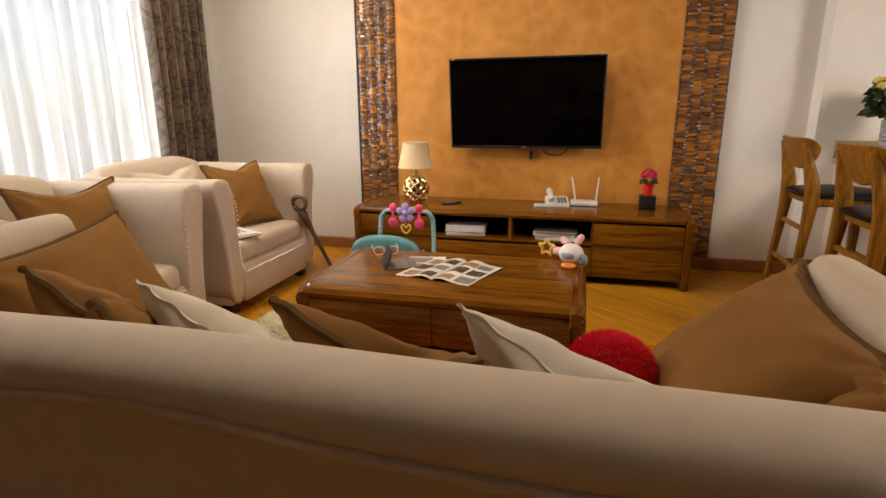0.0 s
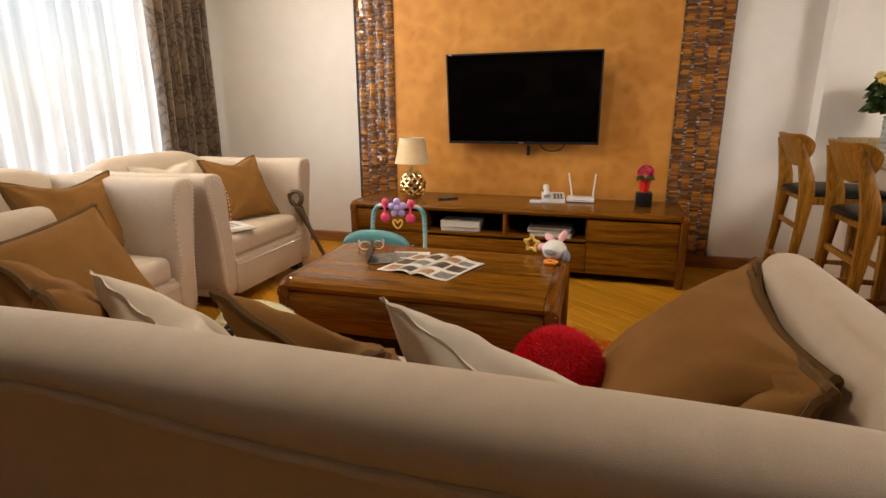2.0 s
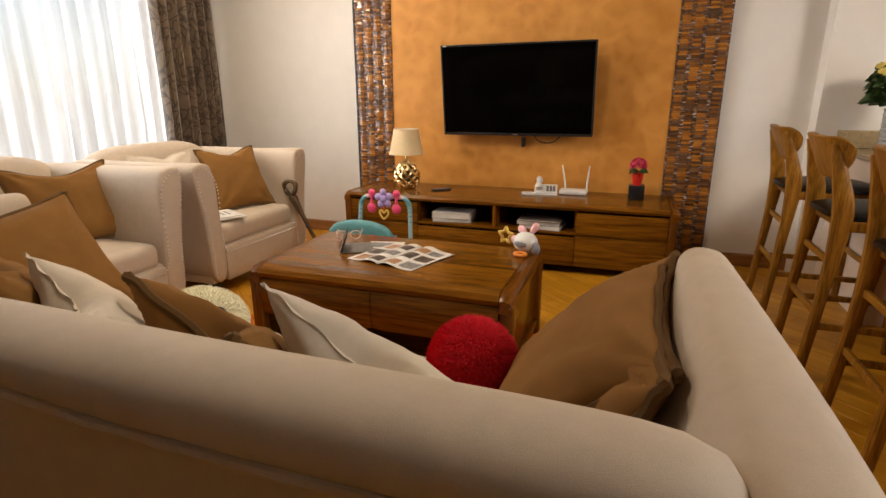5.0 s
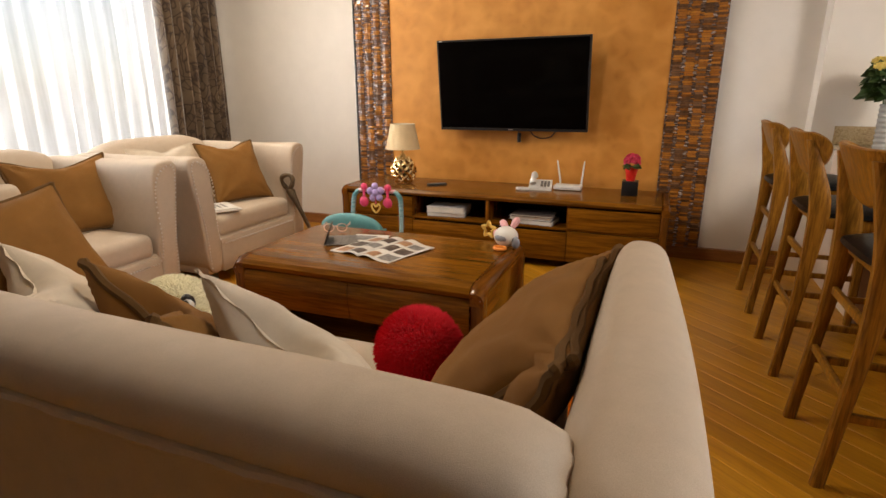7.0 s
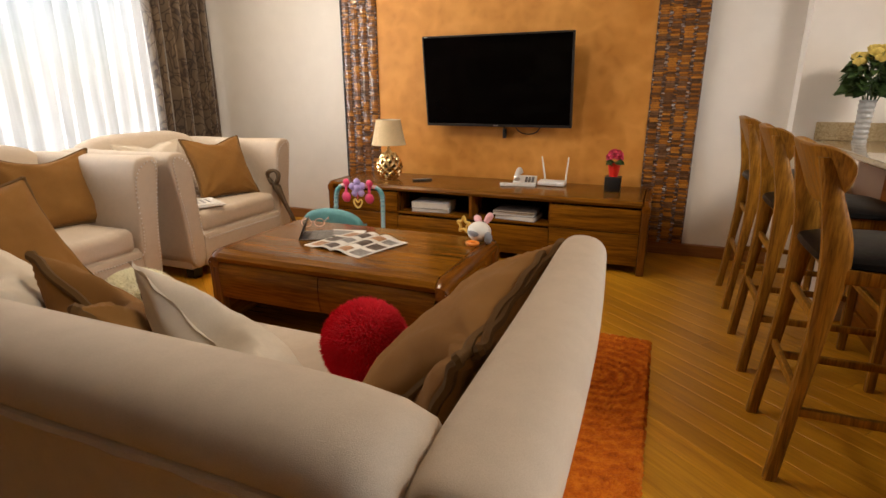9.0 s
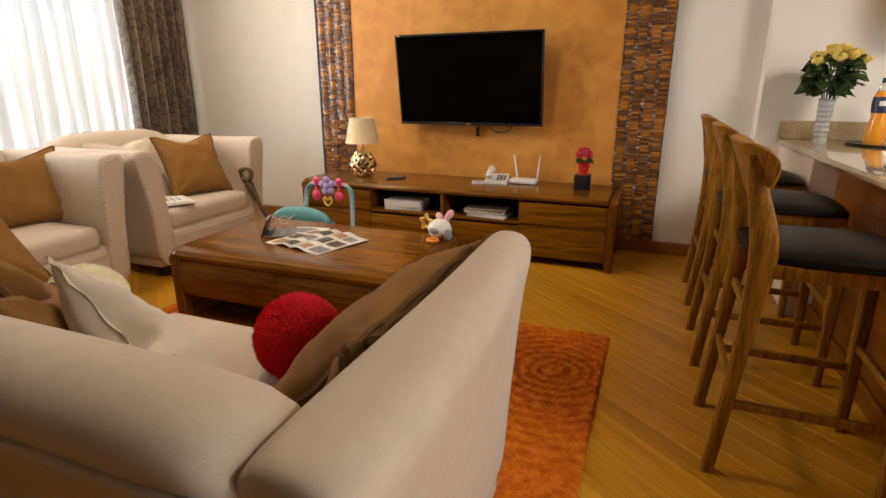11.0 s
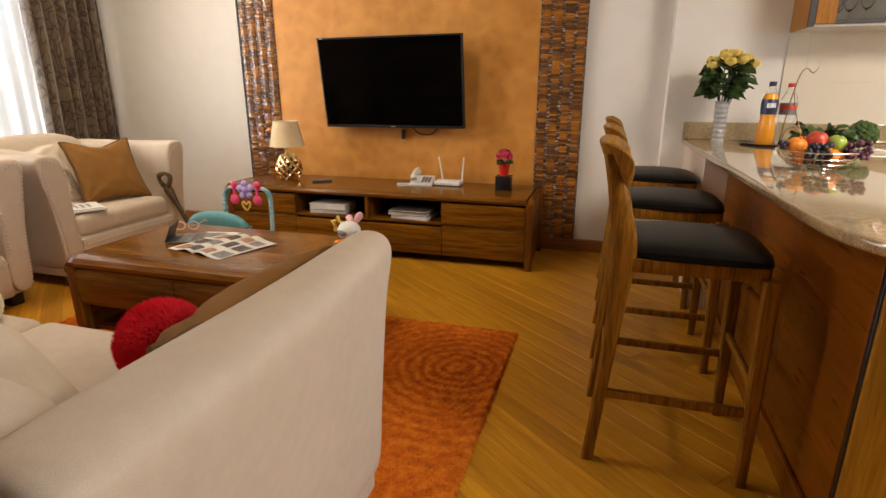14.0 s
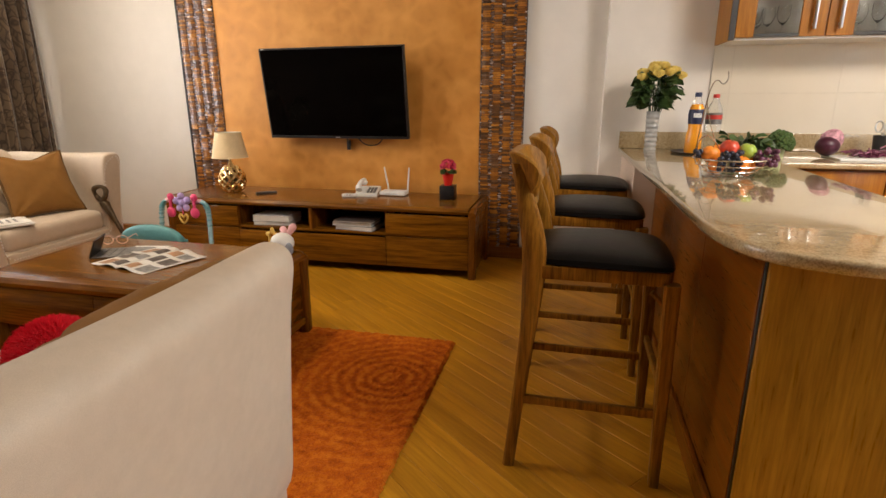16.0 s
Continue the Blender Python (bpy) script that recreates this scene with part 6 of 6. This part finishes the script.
OL = "ripe orange in the wire fruit bowl"
fruit("orange", (-0.095, -0.03, 0.10), 0.041, ORANGE_PEEL, OL, 0.96)
fruit("orange", (0.03, -0.075, 0.062), 0.04, ORANGE_PEEL, OL, 0.96)
fruit("orange", (-0.07, -0.06, 0.05), 0.036, ORANGE_PEEL, OL, 0.96)
fruit("orange", (-0.04, 0.07, 0.10), 0.04, ORANGE_PEEL, OL, 0.96)
fruit("orange", (0.09, 0.02, 0.055), 0.038, ORANGE_PEEL, OL, 0.96)
fruit("apple", (-0.005, 0.01, 0.125), 0.043, APPLE_RED, "red apple on top of the fruit bowl")
fruit("apple", (0.07, -0.01, 0.115), 0.038, APPLE_GREEN, "green apple in the fruit bowl")


def grapes(name, at, n, spread, mat, label, seed, r=0.0115):
    g = thing(name, pose(at[0] * FS + BX, at[1] * FS + BY, at[2] * FS * 1.05 + CT) @ Matrix.Scale(FS * 1.1, 4), label, "grapes", "fruit in the bowl")
    rg = random.Random(seed)
    me = None
    for i in range(n):
        p = (rg.uniform(-1, 1) * spread[0], rg.uniform(-1, 1) * spread[1], rg.uniform(-1, 1) * spread[2])
        if me is None:
            ob = part("grape", ball(bmesh.new(), (0, 0, 0), r, 12, 8), mat, g)
            me = ob.data
        else:
            ob = new("grape", me)
            ob.parent = g
        ob.location = p
    part("stalk", tube(bmesh.new(), [(-spread[0], 0, spread[2] * 0.5), (spread[0], 0.01, spread[2])], 0.002, 5), BRONZE, g)


grapes("grapes", (-0.025, -0.105, 0.075), 46, (0.042, 0.026, 0.038), GRAPE_DARK, "bunch of black grapes hanging over the bowl's rim", 3)
grapes("grapes", (0.15, -0.02, 0.09), 48, (0.04, 0.04, 0.032), GRAPE_PURPLE, "bunch of purple grapes hanging over the bowl's rim", 4)
grapes("grapes", (-0.155, -0.045, 0.10), 5, (0.012, 0.012, 0.014), GRAPE_DARK, "few black grapes at the bowl's rim", 5)

# vegetables on the back worktop
gv = thing("leafy_greens", pose(2.20, 3.50, CT), "bundle of leafy green vegetables on the worktop", "vegetables")
part("leaves", leaves(leaves(bmesh.new(), (0, 0, 0.075), 60, 0.075, 0.09, 51, 0.6, 0.045), (0.05, 0, 0.055), 50, 0.07, 0.08, 52, 0.5, 0.04), LEAF, gv, smooth=False)
PALE = plain("pale_green_stalk", (0.42, 0.48, 0.25), 0.5, 0, 0.15)
for i in range(6):
    part("stalk", tube(bmesh.new(), [(0.02 + 0.02 * i, -0.03 + 0.012 * i, 0.02), (0.14 + 0.01 * i, -0.05 + 0.01 * i, 0.018 + 0.006 * (i % 3))], 0.006, 6), PALE, gv)
bc = thing("broccoli", pose(2.405, 3.56, CT), "head of green broccoli on the worktop", "vegetables")
part("stalk", tube(bmesh.new(), [(0, 0, 0.0), (0, 0, 0.055)], [0.024, 0.03], 10), PALE, bc)
rg = random.Random(8)
bm = bmesh.new()
for i in range(70):
    z = 1 - 1.5 * (i + 0.5) / 70
    a = i * 2.39996
    q = math.sqrt(max(0, 1 - z * z))
    bmesh.ops.create_icosphere(bm, subdivisions=1, radius=rg.uniform(0.012, 0.02), matrix=Matrix.Translation((0.058 * q * math.cos(a), 0.058 * q * math.sin(a), 0.082 + 0.06 * z)))
part("florets", bm, BROCCOLI, bc)
cb = thing("chopping_board", pose(2.89, 3.60, CT), "white chopping board with sliced red cabbage", "chopping board")
part("board", box(-0.22, 0.2, -0.12, 0.12, 0, 0.014, 0.005), WHITE, cb)
rc = thing("red_cabbage", pose(2.672, 3.66, CT + 0.014), "halved red cabbage lying on the chopping board", "vegetables")
bm = ball(bmesh.new(), (0, 0, 0.051), 0.056, 22, 14, 1.05, 0.95, 0.93)
part("half", bm, CABBAGE, rc)
bm = bmesh.new()
lathe(bm, [(0.0, 0), (0.058, 0), (0.057, 0.006), (0.05, 0.03), (0.03, 0.05), (0.0, 0.055)], 22)
bmesh.ops.rotate(bm, verts=bm.verts, cent=(0, 0, 0), matrix=Matrix.Rotation(radians(110), 3, "X"))
bmesh.ops.translate(bm, verts=bm.verts, vec=(0.026, 0.03, 0.088))
part("cut_half", bm, CABBAGE_CUT, rc, "cut face with pale purple leaves")
sl = thing("cabbage_slices", pose(2.84, 3.58, CT + 0.014), "shredded red cabbage heaped on the board", "vegetables")
rg = random.Random(9)
bm = bmesh.new()
for i in range(60):
    a = rg.uniform(0, 6.28)
    o = Vector((rg.gauss(0, 0.05), rg.gauss(0, 0.03), 0.004 + abs(rg.gauss(0, 0.018))))
    d = Vector((math.cos(a), math.sin(a), rg.uniform(-0.2, 0.4))) * 0.025
    tube(bm, [o - d, o + Vector((0, 0, 0.006)), o + d], 0.004, 5)
part("shreds", bm, plain("shredded_red_cabbage", (0.17, 0.03, 0.075), 0.45, 0, 0.5, 60), sl, kind="stuff")
sc_ = thing("utensil_cup", pose(3.05, 3.93, CT), "black cup holding steel scissors", "utensil holder")
part("cup", lathe(bmesh.new(), [(0.0, 0), (0.036, 0), (0.042, 0.11), (0.038, 0.11), (0.033, 0.006), (0.0, 0.006)], 24), BLACK, sc_)
scx = thing("scissors", pose(3.05, 3.93, CT + 0.012), "pair of steel scissors standing in a cup", "scissors")
for sx in (-1, 1):
    part("blade", tube(bmesh.new(), [(sx * -0.012, 0, 0.0), (sx * 0.006, 0, 0.115)], 0.004, 6), STEEL, scx)
    part("finger_loop", tube(bmesh.new(), [(sx * 0.024 + 0.019 * math.cos(a), 0, 0.148 + 0.03 * math.sin(a)) for a in [2 * math.pi * i / 20 for i in range(20)]], 0.0045, 6, loop=True), STEEL, scx)

# ---- floor boards, laid diagonally ----
ANG, BW, BL = radians(-40), 0.095, 2.0
ca, sa = math.cos(ANG), math.sin(ANG)
FX0, FX1, FY0, FY1 = XW, XE, YS, YR


def clip_poly(poly):
    for axis, lim, sign in ((0, FX0, 1), (0, FX1, -1), (1, FY0, 1), (1, FY1, -1)):
        out = []
        for i, p in enumerate(poly):
            q = poly[(i + 1) % len(poly)]
            ip, iq = sign * (p[axis] - lim) >= 0, sign * (q[axis] - lim) >= 0
            if ip:
                out.append(p)
            if ip != iq:
                t = (lim - p[axis]) / (q[axis] - p[axis])
                out.append((p[0] + (q[0] - p[0]) * t, p[1] + (q[1] - p[1]) * t))
        poly = out
        if len(poly) < 3:
            return []
    return poly


rng = random.Random(77)
shared = None
for j in range(-90, 95):
    off = rng.uniform(0, BL)
    for i in range(-6, 7):
        u0, v0 = i * BL + off, j * BW
        g = 0.0005
        cor = [(u0 + g, v0 + g), (u0 + BL - g, v0 + g), (u0 + BL - g, v0 + BW - g), (u0 + g, v0 + BW - g)]
        quad = [(u * ca - v_ * sa, u * sa + v_ * ca) for u, v_ in cor]
        poly = clip_poly(quad)
        if len(poly) < 3:
            continue
        whole = len(poly) == 4 and all(abs(p[0] - q[0]) + abs(p[1] - q[1]) < 1e-9 for p, q in zip(poly, quad))
        if whole and shared is not None:
            ob = new("plank", shared)
            o = (u0 * ca - v0 * sa, u0 * sa + v0 * ca)
        else:
            if whole:
                o = (u0 * ca - v0 * sa, u0 * sa + v0 * ca)
            else:
                o = poly[0]
            loc = [((p[0] - o[0]) * ca + (p[1] - o[1]) * sa, -(p[0] - o[0]) * sa + (p[1] - o[1]) * ca) for p in poly]
            cx, cy = sum(p[0] for p in loc) / len(loc), sum(p[1] for p in loc) / len(loc)
            n = len(loc)
            vs = [(p[0], p[1], -0.014) for p in loc] + [(p[0], p[1], -0.0012) for p in loc] + [(p[0] + max(-1, min(1, (cx - p[0]) * 99)) * 0.0012, p[1] + max(-1, min(1, (cy - p[1]) * 99)) * 0.0012, 0.0) for p in loc]
            fs = [tuple(range(2 * n, 3 * n))] + [(r * n + a, r * n + (a + 1) % n, (r + 1) * n + (a + 1) % n, (r + 1) * n + a) for r in (0, 1) for a in range(n)]
            me = bpy.data.meshes.new("plank")
            me.from_pydata(vs, [], fs)
            me.materials.append(FLOORWOOD)
            ob = new("plank", me)
            if whole:
                shared = me
        ob.matrix_world = pose(o[0], o[1], 0, 0, 0, math.degrees(ANG))
        ob.parent = floor
